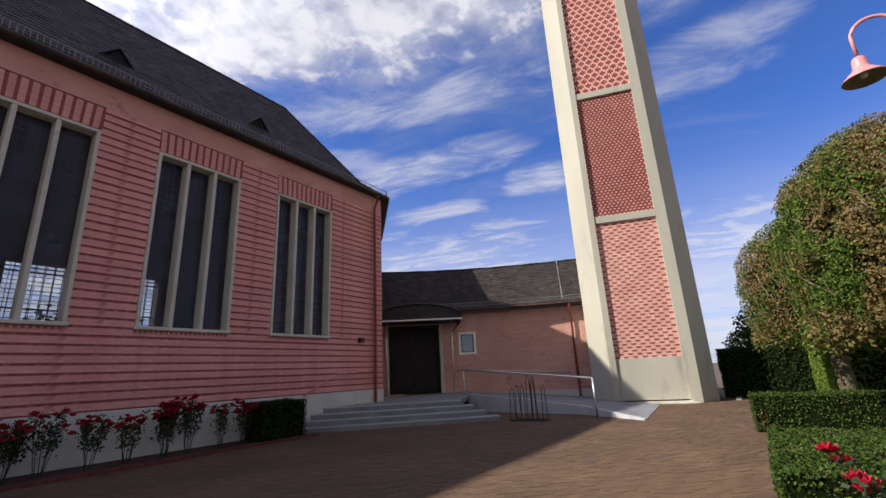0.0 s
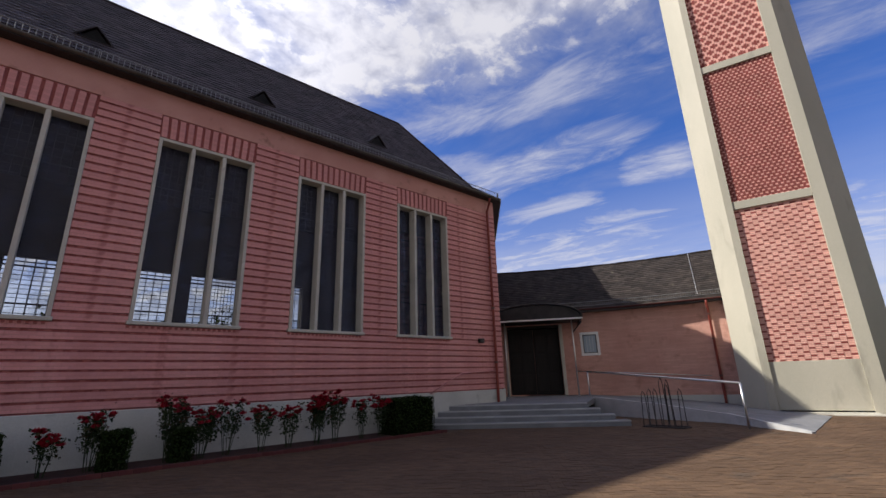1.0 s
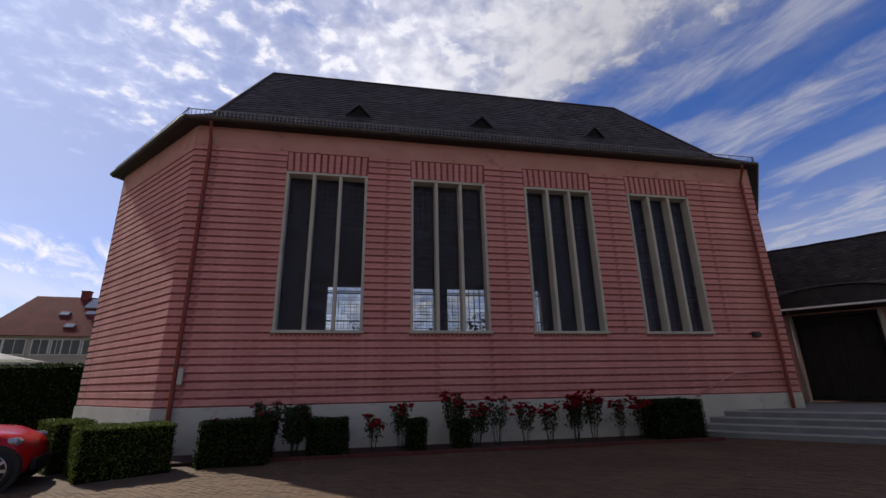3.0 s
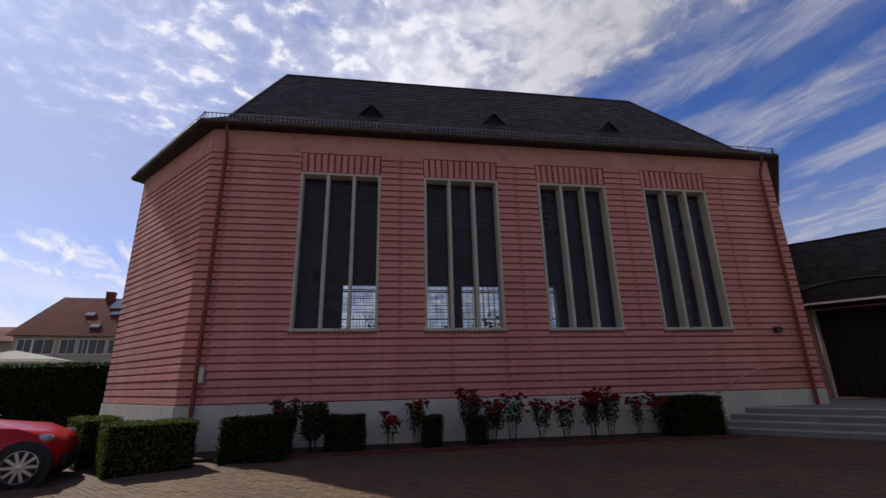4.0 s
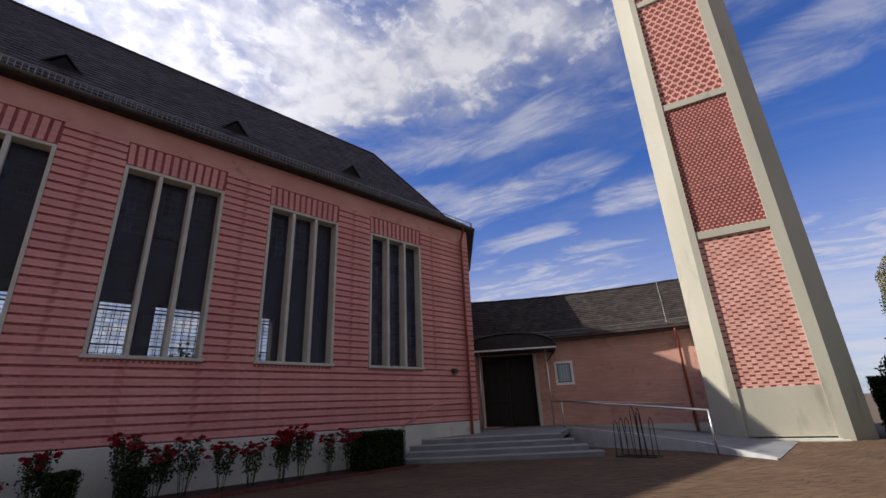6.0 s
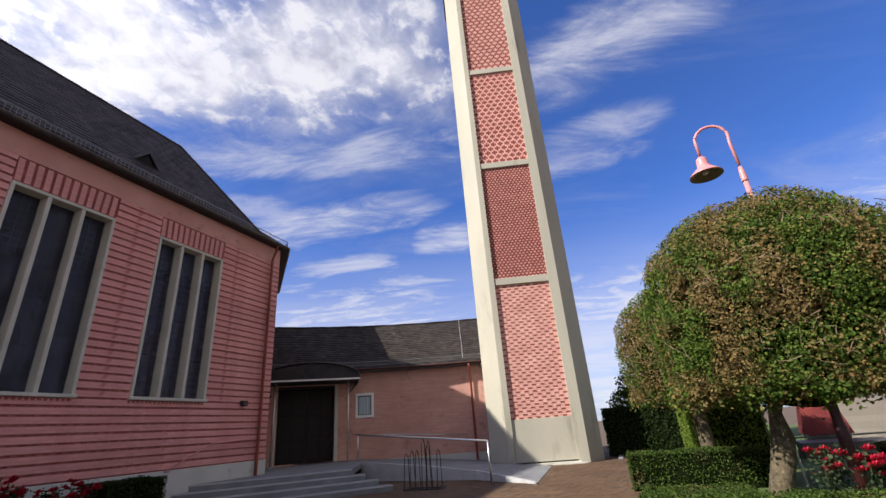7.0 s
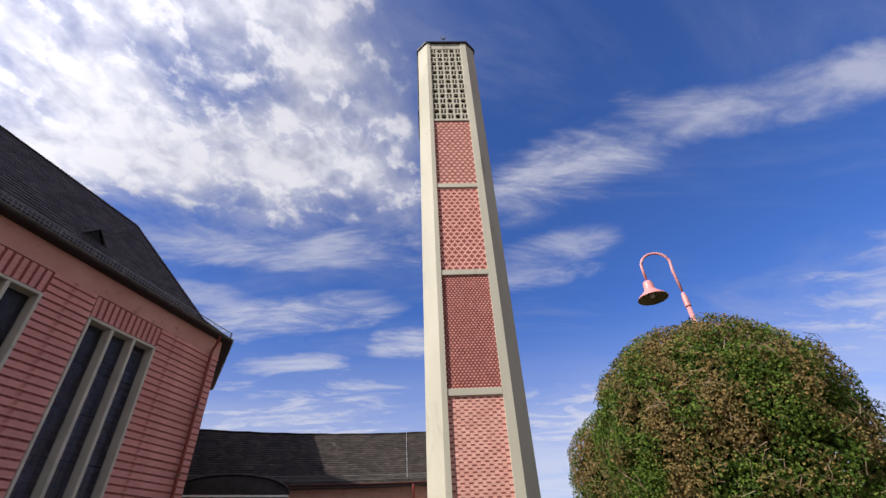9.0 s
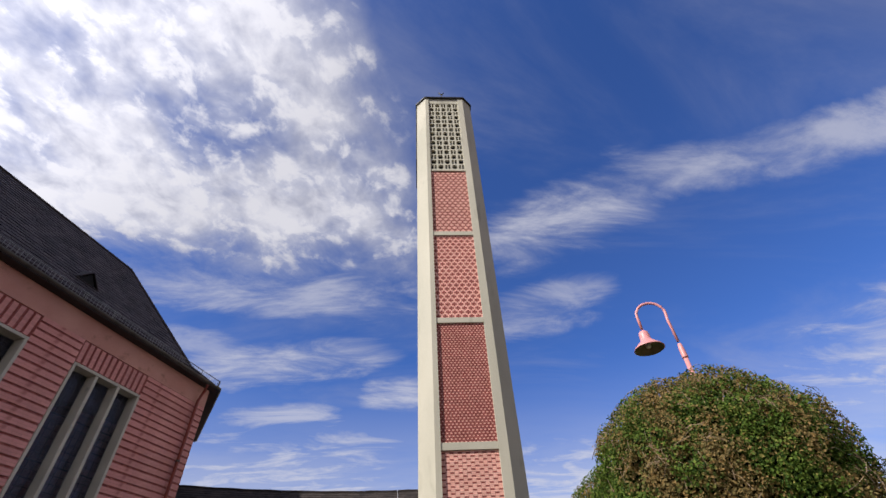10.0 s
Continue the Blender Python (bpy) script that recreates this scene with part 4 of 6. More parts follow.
while v < SLN - 0.1:
    s = -1.0 + (j % 2) * 0.13
    while s < ARC_L + 1.3:
        w = 0.26 * rng.uniform(0.9, 0.985)
        q = []
        for ss, vv_, lift in ((s, v, 0.028), (s + w, v, 0.028), (s + w, v + 0.21, 0.004), (s, v + 0.21, 0.004), (s, v, 0.002), (s + w, v, 0.002)):
            f = min(vv_ / SLN, 1.0)
            p = arc(ss, 0.42 - 3.42 * f)[0]
            q.append(Vector((p.x, p.y, AE + 0.02 + (AR - AE) * f + lift * rng.uniform(0.8, 1.3))))
        sl.append((s, v, q))
        s += 0.26
    v, j = v + 0.19, j + 1
lay_slates(sl, aroof, SLATE_OLD, 110)
bm = bmesh.new()
tube(bm, [arc(-1.2 + (ARC_L + 2.6) * i / 24, -3.0)[0] + Vector((0, 0, AR + 0.02 + 0.012 * math.sin(i * 2.3))) for i in range(25)], 0.07, 6)
part("ridge_capping", bm, SLATE_OLD, annex)
for i in range(10):
    s0, s1 = -0.2 + 1.12 * i, -0.2 + 1.12 * (i + 1)
    up_v = Vector((0, 0, AE + 0.06))
    half_round(arc(s0, 0.47)[0] + up_v, arc(s1, 0.47)[0] + up_v, 0.075, annex, GUTTER_RED, "gutter", "red-brown painted gutter")
    d = (arc(s0, -1)[0] - arc(s0, 0)[0]).normalized() * 0.74 + Vector((0, 0, 0.66))
    snow_guard(arc(s0, 0.22)[0] + Vector((0, 0, AE + 0.22)), arc(s1, 0.22)[0] + Vector((0, 0, AE + 0.22)), d, annex, 0.22, 0.10)
part("eaves_board", strip(-0.2, ARC_L + 0.4, 0.0, 0.42, AE - 0.07, AE, 16), CANOPY, annex, "dark eaves soffit")
p = arc(10.05, 0.13)[0]
g = arc(10.05, 0.45)[0]
downpipe([(g.x, g.y, AE), (g.x, g.y, AE - 0.15), (p.x, p.y, AE - 0.5), (p.x, p.y, 0.4), (p.x, p.y, 0.1)], annex, clamps=(1.4, 3.0, 4.1))
bm = bmesh.new()
tube(bm, [arc(9.75, 0.10)[0] + Vector((0, 0, AE + 0.32)), arc(9.6, -2.95)[0] + Vector((0, 0, AR + 0.05)), ], 0.012, 5)
part("lightning_wire", bm, STEEL, annex)

# door with jambs
door = thing("entrance_door", "brown wooden double door, darkened for the canopy shade, closed, in a pale jamb", "door", kind="structure")
for s, w in ((DS0, 0.16), (DS1 - 0.16, 0.16)):
    part("door_jamb", boxes((0, w, -0.04, 0.70, LAND, DZ), m=local(s), bevel=0.01), STONE, door, "pale stone jamb")
dm = local((DS0 + DS1) / 2)
hw = (DS1 - DS0) / 2 - 0.16
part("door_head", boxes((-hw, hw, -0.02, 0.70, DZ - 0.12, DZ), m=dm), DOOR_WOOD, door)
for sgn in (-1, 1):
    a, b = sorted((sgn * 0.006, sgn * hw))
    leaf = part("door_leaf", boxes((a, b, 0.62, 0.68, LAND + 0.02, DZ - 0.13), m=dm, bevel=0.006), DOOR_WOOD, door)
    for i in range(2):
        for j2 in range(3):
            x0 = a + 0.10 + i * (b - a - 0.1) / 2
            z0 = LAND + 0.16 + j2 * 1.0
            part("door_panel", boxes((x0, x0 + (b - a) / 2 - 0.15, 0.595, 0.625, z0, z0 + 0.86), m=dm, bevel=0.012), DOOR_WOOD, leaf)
    b2 = bmesh.new()
    tube(b2, [dm @ Vector((sgn * 0.09, 0.55, LAND + 0.95)), dm @ Vector((sgn * 0.09, 0.55, LAND + 1.35))], 0.014, 6)
    part("door_handle", b2, DARK_METAL, leaf, "dark iron pull handle")
# small window
swin = thing("annex_window", "small white-framed window with a frosted pane", "window", kind="structure")
wm = local((WS0 + WS1) / 2)
ww = (WS1 - WS0) / 2
for r in ((-ww, -ww + 0.12, WZA, WZB), (ww - 0.12, ww, WZA, WZB), (-ww + 0.12, ww - 0.12, WZB - 0.12, WZB), (-ww + 0.12, ww - 0.12, WZA, WZA + 0.12)):
    part("window_frame", boxes((r[0], r[1], -0.035, 0.10, r[2], r[3]), m=wm, bevel=0.008), WHITE, swin, "white painted frame")
sash = part("sash", boxes((-ww + 0.12, -ww + 0.165, 0.0, 0.06, WZA + 0.12, WZB - 0.12), (ww - 0.165, ww - 0.12, 0.0, 0.06, WZA + 0.12, WZB - 0.12), (-ww + 0.165, ww - 0.165, 0.0, 0.06, WZB - 0.165, WZB - 0.12), (-ww + 0.165, ww - 0.165, 0.0, 0.06, WZA + 0.12, WZA + 0.165), m=wm), GUTTER, swin)
part("pane", boxes((-ww + 0.16, ww - 0.16, 0.03, 0.036, WZA + 0.16, WZB - 0.16), m=wm), FROSTED, swin, "pale frosted glass")
for i in range(1, 4):
    xx = -ww + 0.16 + (2 * ww - 0.32) * i / 4
    part("window_bar", boxes((xx - 0.005, xx + 0.005, 0.012, 0.026, WZA + 0.16, WZB - 0.16), m=wm), STEEL, swin)
part("window_back", boxes((-ww, ww, 0.32, 0.34, WZA, WZB), m=wm), FABRIC, swin, "pale blind behind the pane")

# canopy over the door
can = thing("door_canopy", "dark arched sheet-metal canopy with a pale front bar over the door", "canopy")
cm = local(2.08)
cw, cd, cz = 2.24, 1.5, 4.20
b = bmesh.new()
ring = []
for y in (-cd, 0.0):
    top = [(cw * -math.cos(math.pi * i / 20), cz + 0.08 + 0.74 * math.sin(math.pi * i / 20) ** 0.9) for i in range(21)]
    ring.append([b.verts.new(cm @ Vector((x, y, z))) for x, z in top])
for i in range(20):
    b.faces.new((ring[0][i], ring[0][i + 1], ring[1][i + 1], ring[1][i]))
bmesh.ops.solidify(b, geom=b.faces[:], thickness=0.03)
part("canopy_roof", b, CANOPY, can, "dark curved sheet-metal roof", smooth=True)
b = bmesh.new()
f = [b.verts.new(cm @ Vector((cw * 0.98 * -math.cos(math.pi * i / 20), -cd + 0.05, cz + 0.06 + 0.70 * math.sin(math.pi * i / 20) ** 0.9))) for i in range(21)]
b.faces.new(f)
bmesh.ops.solidify(b, geom=b.faces[:], thickness=0.02)
part("canopy_gable", b, CANOPY, can, "dark front panel")
part("front_bar", boxes((-cw, cw, -cd - 0.03, -cd + 0.05, cz, cz + 0.075), m=cm, bevel=0.01), WHITE, can, "pale painted front bar")
b = bmesh.new()
tube(b, [cm @ Vector((cw * -math.cos(math.pi * i / 20), -cd - 0.01, cz + 0.10 + 0.75 * math.sin(math.pi * i / 20) ** 0.9)) for i in range(21)], 0.022, 6)
part("arch_trim", b, GUTTER, can, "grey metal arch trim")
part("soffit", boxes((-cw + 0.04, cw - 0.04, -cd + 0.06, -0.01, cz - 0.02, cz + 0.02), m=cm), DARK_METAL, can)
for x in (-cw + 0.1, cw - 0.1):
    part("side_rail", boxes((x - 0.04, x + 0.04, -cd + 0.06, 0, cz - 0.16, cz - 0.022), m=cm), DARK_METAL, can)
    b = bmesh.new()
    tube(b, [cm @ Vector((x, -cd + 0.25, cz - 0.10)), cm @ Vector((x * 0.92, -1.15, cz - 0.34)), cm @ Vector((x * 0.80, -1.15, cz - 0.62))], 0.032, 6)
    part("bracket", b, DARK_METAL, can)
for x in (-1.55, 1.72):
    b = bmesh.new()
    tube(b, [cm @ Vector((x, -1.15, LAND)), cm @ Vector((x, -1.15, cz - 0.02))], 0.034, 8)
    post = part("canopy_post", b, STEEL, can, "thin steel post", smooth=True)
    b = bmesh.new()
    tube(b, [cm @ Vector((x, -1.15, LAND)), cm @ Vector((x, -1.15, LAND + 0.02))], 0.07, 8)
    part("base_plate", b, STEEL, post)

# steps and landing: each step is one block
SD = Vector((math.cos(radians(-47)), math.sin(radians(-47)), 0))
SN = Vector((SD.y, -SD.x, 0))
steps = thing("entrance_steps", "four grey stone steps with pale nosings up to the church door", "steps", kind="structure")
R0 = Vector((14.35, 7.62, 0))
for i in range(4):
    r = R0 - SN * (0.40 * i) - SD * (0.36 * i)
    tleft = (r.y - (D - 0.035)) / SD.y
    lft = r - SD * ((D - 0.035 - r.y) / -SD.y)
    back_r, back_l = r - SN * (9.0 - 0.40 * i), lft - SN * 2.0
    z0, z1 = LAND / 4 * i, LAND / 4 * (i + 1)
    if i < 3:
        n2 = R0 - SN * (0.40 * (i + 1) + 0.06) - SD * (0.36 * i)
        l2 = n2 - SD * ((D - 0.035 - n2.y) / -SD.y)
        loop = [lft, r, n2, l2]
    else:
        j0, j1 = arc(0.05, 0.02)[0], arc(4.6, 0.02)[0]
        e1 = arc(4.6, 3.2)[0]
        loop = [lft, r, e1, j1, arc(3.4, 0.02)[0], arc(1.7, 0.02)[0], j0, Vector((XB + 0.05, D - 0.035, 0))]
    b = prism(bmesh.new(), loop, z0 if i == 0 else z0 - 0.01, z1)
    st = part("step" if i < 3 else "landing", b, STEP, steps)
    b = bmesh.new()
    e0, e1_ = lft - SN * 0.0, r
    prism(b, [e0 + SN * 0.012, e1_ + SN * 0.012, e1_ - SN * 0.055, e0 - SN * 0.055], z1 - 0.035, z1 + 0.004)
    part("nosing", b, STEP_EDGE, st, "pale worn nosing")

# ramp along the annex to the tower foot
ramp = thing("access_ramp", "grey concrete access ramp sloping from the landing to the tower", "ramp", kind="structure")
outer = [arc(4.6, 3.2)[0], Vector((17.0, 8.2, 0)), Vector((16.6, 5.6, 0)), Vector((15.0, 3.15, 0))]
inner = [arc(4.6, 0.04)[0], arc(7.4, 0.04)[0], arc(10.0, 0.04)[0], Vector((20.3, 3.6, 0))]
zs = [LAND - 0.006, 0.50, 0.26, 0.015]
b = bmesh.new()
lo, hi = [], []
for p, q, z in zip(outer, inner, zs):
    lo.append([b.verts.new((*p.xy, -0.02)), b.verts.new((*q.xy, -0.02))])
    hi.append([b.verts.new((*p.xy, z)), b.verts.new((*q.xy, z))])
for i in range(3):
    b.faces.new((hi[i][0], hi[i + 1][0], hi[i + 1][1], hi[i][1]))
    b.faces.new((lo[i][0], lo[i + 1][0], hi[i + 1][0], hi[i][0]))
    b.faces.new((lo[i][1], hi[i][1], hi[i + 1][1], lo[i + 1][1]))
b.faces.new((lo[3][0], lo[3][1], hi[3][1], hi[3][0]))
b.faces.new((lo[0][0], hi[0][0], hi[0][1], lo[0][1]))
part("ramp_slab", b, STEP, ramp)
b = bmesh.new()
for i in range(3):
    p, q = outer[i], outer[i + 1]
    d = (q - p).normalized()
    s = Vector((d.y, -d.x, 0)) * 0.06
    prism(b, [p + s, q + s, q - s, p - s], [-0.02] * 4, [zs[i] + 0.05, zs[i + 1] + 0.03, zs[i + 1] + 0.03, zs[i] + 0.05])
part("ramp_kerb", b, STEP_EDGE, ramp, "pale raised ramp kerb")

# handrails
rail = thing("ramp_handrail", "steel tube handrail along the access ramp", "handrail")
rp = [(Vector((17.55, 10.95, 0)), LAND, 1.74), (Vector((16.9, 8.9, 0)), 0.5, 1.57), (Vector((16.1, 6.7, 0)), 0.3, 1.40), (Vector((15.35, 4.66, 0)), 0.0, 1.24)]
b = bmesh.new()
tube(b, [Vector((*p.xy, z)) for p, _, z in rp], 0.034, 8)
part("top_rail", b, STEEL, rail, "round steel rail", smooth=True)
for i in (0, 3):
    p, zb, zt = rp[i]
    b = bmesh.new()
    tube(b, [Vector((*p.xy, zb)), Vector((*p.xy, zt))], 0.032, 8)
    part("post", b, STEEL, rail, smooth=True)
wrail = thing("wall_handrail", "second steel handrail fixed along the annex wall", "handrail")
b = bmesh.new()
tube(b, [arc(3.9, 0.12)[0] + Vector((0, 0, 1.78)), arc(6.5, 0.12)[0] + Vector((0, 0, 1.62)), arc(9.7, 0.12)[0] + Vector((0, 0, 1.40))], 0.022, 8)
part("top_rail", b, STEEL, wrail, smooth=True)
for s, z in ((4.0, 1.77), (6.5, 1.62), (9.5, 1.41)):
    b = bmesh.new()
    tube(b, [arc(s, 0.0)[0] + Vector((0, 0, z - 0.06)), arc(s, 0.12)[0] + Vector((0, 0, z - 0.04)), arc(s, 0.12)[0] + Vector((0, 0, z))], 0.012, 6)
    part("rail_bracket", b, STEEL, wrail)
srail = thing("stair_handrail", "pale pink painted handrail on the church wall beside the steps", "handrail")
b = bmesh.new()
tube(b, [(10.25, D - 0.12, 1.12), (11.8, D - 0.12, 1.80), (13.6, D - 0.12, 1.86)], 0.020, 8)
part("top_rail", b, PINK_STEEL, srail, smooth=True)
for x, z in ((10.4, 1.18), (11.8, 1.80), (13.4, 1.85)):
    b = bmesh.new()
    tube(b, [(x, D - 0.12, z), (x, D - 0.12, z - 0.07), (x, D, z - 0.07)], 0.011, 6)
    part("rail_bracket", b, PINK_STEEL, srail)

# iron rack in front of the ramp
rack = thing("iron_rack", "black iron rack of upright rods on a bar base", "bicycle rack", (14.42, 6.55, 0))
p0, p1 = Vector((-0.02, 0.62, 0)), Vector((0.06, -0.58, 0))
for off in (Vector((-0.22, 0, 0)), Vector((0.22, 0, 0))):
    b = bmesh.new()
    tube(b, [p0 + off + Vector((0, 0, 0.03)), p1 + off + Vector((0, 0, 0.03))], 0.022, 6)
    part("base_bar", b, DARK_METAL, rack)
for e in (p0, p1):
    b = bmesh.new()
    tube(b, [e + Vector((-0.22, 0, 0.03)), e + Vector((0.22, 0, 0.03))], 0.020, 6)
    part("cross_bar", b, DARK_METAL, rack)
for i, (f, hgt) in enumerate(((0.02, 1.05), (0.19, 1.12), (0.33, 1.12), (0.52, 1.45), (0.63, 1.25), (0.66, 1.38), (0.93, 1.12))):
    q = p0 + (p1 - p0) * f
    b = bmesh.new()
    sx = -0.2 if i % 2 else 0.2
    tube(b, [q + Vector((sx, 0, 0.03)), q + Vector((sx * 0.7, 0, hgt * 0.9)), q + Vector((0, 0, hgt)), q + Vector((-sx * 0.5, 0, hgt * 0.92)), q + Vector((-sx, 0, 0.03))], 0.013, 5)
    part("rod", b, DARK_METAL, rack)

# ---------- bell tower ----------
TL, TR = Vector((20.57, 5.10, 0)), Vector((21.33, 2.58, 0))
TU = (TR - TL).normalized()
TM = Matrix.Translation(TL) @ Matrix(((TU.x, -TU.y, 0), (TU.y, TU.x, 0), (0, 0, 1))).to_4x4()
# in the tower's frame: x along the front, y into the tower
PWID, FL, FR, TE, TS = 2.63, 0.27, 0.45, 0.76, 3.4
TOPZ = 38.5
tower = thing("bell_tower", "tall octagonal cream concrete bell tower with patterned brick panels", "tower")
REC = 0.13
x0, x1 = -FL, PWID + FR
oct_ = [(x0, 0), (x0 - TE, TE), (x0 - TE, TE + TS), (x0, 2 * TE + TS), (x1, 2 * TE + TS), (x1 + TE, TE + TS), (x1 + TE, TE), (x1, 0)]


def tpart(name, b, mat, parent=tower, label="", **kw):
    bmesh.ops.transform(b, verts=b.verts, matrix=TM)
    return part(name, b, mat, parent, label, **kw)


# two front piers and the hull behind
tpart("corner_pier", prism(bmesh.new(), [(x0, 0), (0, 0), (0, 0.9), (x0 - TE + 0.3, TE + 0.3), (x0 - TE, TE)], -0.3, TOPZ), CREAM, label="cream concrete pier")
tpart("corner_pier", prism(bmesh.new(), [(PWID, 0), (x1, 0), (x1 + TE, TE), (x1 + TE - 0.3, TE + 0.3), (PWID, 0.9)], -0.3, TOPZ), CREAM, label="cream concrete pier")
tpart("hull", prism(bmesh.new(), [(x0 - TE, TE + 0.002), (x0 - TE + 0.3, TE + 0.3), (0.0, 0.91), (0.0, 1.6), (PWID, 1.6), (PWID, 0.91), (x1 + TE - 0.3, TE + 0.3), (x1 + TE, TE + 0.002), (x1 + TE, TE + TS), (x1, 2 * TE + TS), (x0, 2 * TE + TS), (x0 - TE, TE + TS)], -0.3, TOPZ - 0.05), CREAM, label="cream concrete rear shaft")
tpart("base_panel", boxes((0.002, PWID - 0.002, REC - 0.05, 0.5, 0.14, 1.86), bevel=0.01), CREAM, label="pale rendered base panel")
tpart("base_kerb", boxes((-0.02, PWID + 0.1, -0.12, REC + 0.1, -0.1, 0.09), (1.5, 2.9, -0.30, -0.12, -0.1, 0.05), bevel=0.015), STONE, label="worn stone kerb")
LV = [1.86, 8.02, 14.72, 21.40, 28.10]
for z in LV[1:]:
    tpart("concrete_band", boxes((0.002, PWID - 0.002, REC - 0.09, 0.6, z, z + 0.34 if z < 28 else z + 0.22), bevel=0.012), CREAM, label="cream concrete band")
COURSE, NCOL = 0.0685, 28
CW = PWID / NCOL


def dark_at(panel, r, c):
    """Whether the header-wide cell at course r and column c is of dark brick."""
    if panel == 0:
        return r % 2 == 0 and (c + (r // 2 % 2) * 2) % 4 in (0, 1)
    if panel == 1:
        return not (r % 2 == 0 and (c + (r // 2 % 2)) % 2 == 0)
    k = r % 8
    off = (c + (2 if k >= 4 else 0)) % 4
    k %= 4
    cross = (k in (1, 2) and off in (0, 1, 2)) or (k in (0, 3) and off == 1)
    return cross if panel == 2 else not cross


single = 0
for panel in range(4):
    z0 = LV[panel] + (0.34 if panel else 0.0)
    z1 = LV[panel + 1]
    pp = tpart("brick_panel", boxes((0.001, PWID - 0.001, REC + 0.022, 0.55, z0 - 0.01, z1 + 0.01)), MORTAR, label=("light pink brick with dark headers", "dark red brick with light headers", "light pink brick with dark crosses", "dark red brick with light crosses")[panel])
    nr = int(round((z1 - z0) / COURSE))
    ch = (z1 - z0) / nr
    verts, faces, idx = [], [], []
    for r in range(nr):
        c = 0
        while c < NCOL:
            dk = dark_at(panel, r, c)
            n = 1
            while c + n < NCOL and n < 2 and dark_at(panel, r, c + n) == dk:
                n += 1
            g = 0.006
            a, b_, lo_, hi_ = c * CW + g, (c + n) * CW - g, z0 + r * ch + g, z0 + (r + 1) * ch - g
            y0 = REC + random.Random(panel * 9999 + r * 50 + c).uniform(-0.006, 0.006)
            q = [(a, y0, lo_), (b_, y0, lo_), (b_, y0, hi_), (a, y0, hi_), (a, REC + 0.024, lo_), (b_, REC + 0.024, lo_), (b_, REC + 0.024, hi_), (a, REC + 0.024, hi_)]
            fs = [(0, 1, 2, 3), (4, 5, 1, 0), (5, 6, 2, 1), (6, 7, 3, 2), (7, 4, 0, 3)]
            if panel == 0 and r < 24 and single < 290:
                single += 1
                me = raw_mesh("brick", q, fs, [BRICK_DARK if dk else BRICK_LIGHT])
                shared("brick", me, pp, TM)
            else:
                k = len(verts)
                verts += q
                faces += [tuple(v + k for v in f) for f in fs]
                idx += [1 if dk else 0] * 5
            c += n
    me = raw_mesh("brick_field", verts, faces, [BRICK_LIGHT, BRICK_DARK], idx)
    tagged(shared("brick_field", me, pp, TM), kind="stuff")
# belfry lattice
zb0, zb1 = 28.32, 37.75
b = bmesh.new()
nr, nc = 15, 5
cw_, chh = PWID / nc, (zb1 - zb0) / nr
for r in range(nr):
    for c in range(nc):
        xa, za = c * cw_, zb0 + r * chh
        ya, yb_ = REC - 0.03, REC + 0.14
        if (r + c) % 2:
            hx, hz = 0.185, 0.245
            mx_, mz = xa + cw_ / 2, za + chh / 2
            box(b, xa, xa + cw_, ya, yb_, za, mz - hz), box(b, xa, xa + cw_, ya, yb_, mz + hz, za + chh)
            box(b, xa, mx_ - hx, ya, yb_, mz - hz, mz + hz), box(b, mx_ + hx, xa + cw_, ya, yb_, mz - hz, mz + hz)
            for sx in (-1, 1):
                for sz in (-1, 1):
                    tri = [(mx_ + sx * hx, mz + sz * hz), (mx_ + sx * (hx - 0.08), mz + sz * hz), (mx_ + sx * hx, mz + sz * (hz - 0.09))]
                    f0 = [b.verts.new((x, ya, z)) for x, z in tri]
                    f1 = [b.verts.new((x, yb_, z)) for x, z in tri]
                    b.faces.new(f0), b.faces.new(f1[::-1])
                    for i in range(3):
                        b.faces.new((f0[i], f1[i], f1[(i + 1) % 3], f0[(i + 1) % 3]))
        else:
            hz, sw = 0.25, 0.15
            mz = za + chh / 2
            box(b, xa, xa + cw_, ya, yb_, za, mz - hz), box(b, xa, xa + cw_, ya, yb_, mz + hz, za + chh)
            g = (cw_ - 2 * sw) / 4
            box(b, xa, xa + g * 1.3, ya, yb_, mz - hz, mz + hz)
            box(b, xa + g * 1.3 + sw, xa + cw_ - g * 1.3 - sw, ya, yb_, mz - hz, mz + hz)
            box(b, xa + cw_ - g * 1.3, xa + cw_, ya, yb_, mz - hz, mz + hz)
bmesh.ops.recalc_face_normals(b, faces=b.faces)
tpart("belfry_lattice", b, CREAM, label="pierced concrete belfry screen")
# plain slab; its dark colour stands for the unlit side lattice
tpart("side_screen", boxes((x0 - TE - 0.09, x0 - TE - 0.002, TE + 0.25, TE + TS - 0.25, 30.6, TOPZ - 0.02), bevel=0.02), DARK_METAL, label="plain dark slab in place of the side belfry lattice")
# black sheet added so the lattice holes read as unlit
tpart("belfry_back", boxes((0.0, PWID, 1.25, 1.30, 28.1, 38.3)), BLACK_PLASTIC_VOID, label="black sheet for the unlit belfry interior")
tpart("belfry_lintel", boxes((0.002, PWID - 0.002, REC - 0.06, 0.6, zb1, TOPZ)), CREAM)


def grown(d):
    cx, cy = PWID / 2, TE + TS / 2
    return [(cx + (x - cx) * (1 + d / 2.6), cy + (y - cy) * (1 + d / 2.6)) for x, y in oct_]


cap = tpart("roof_cap", prism(bmesh.new(), grown(0.13), TOPZ, TOPZ + 0.14), DARK_METAL, label="dark metal octagonal roof edge")
b = bmesh.new()
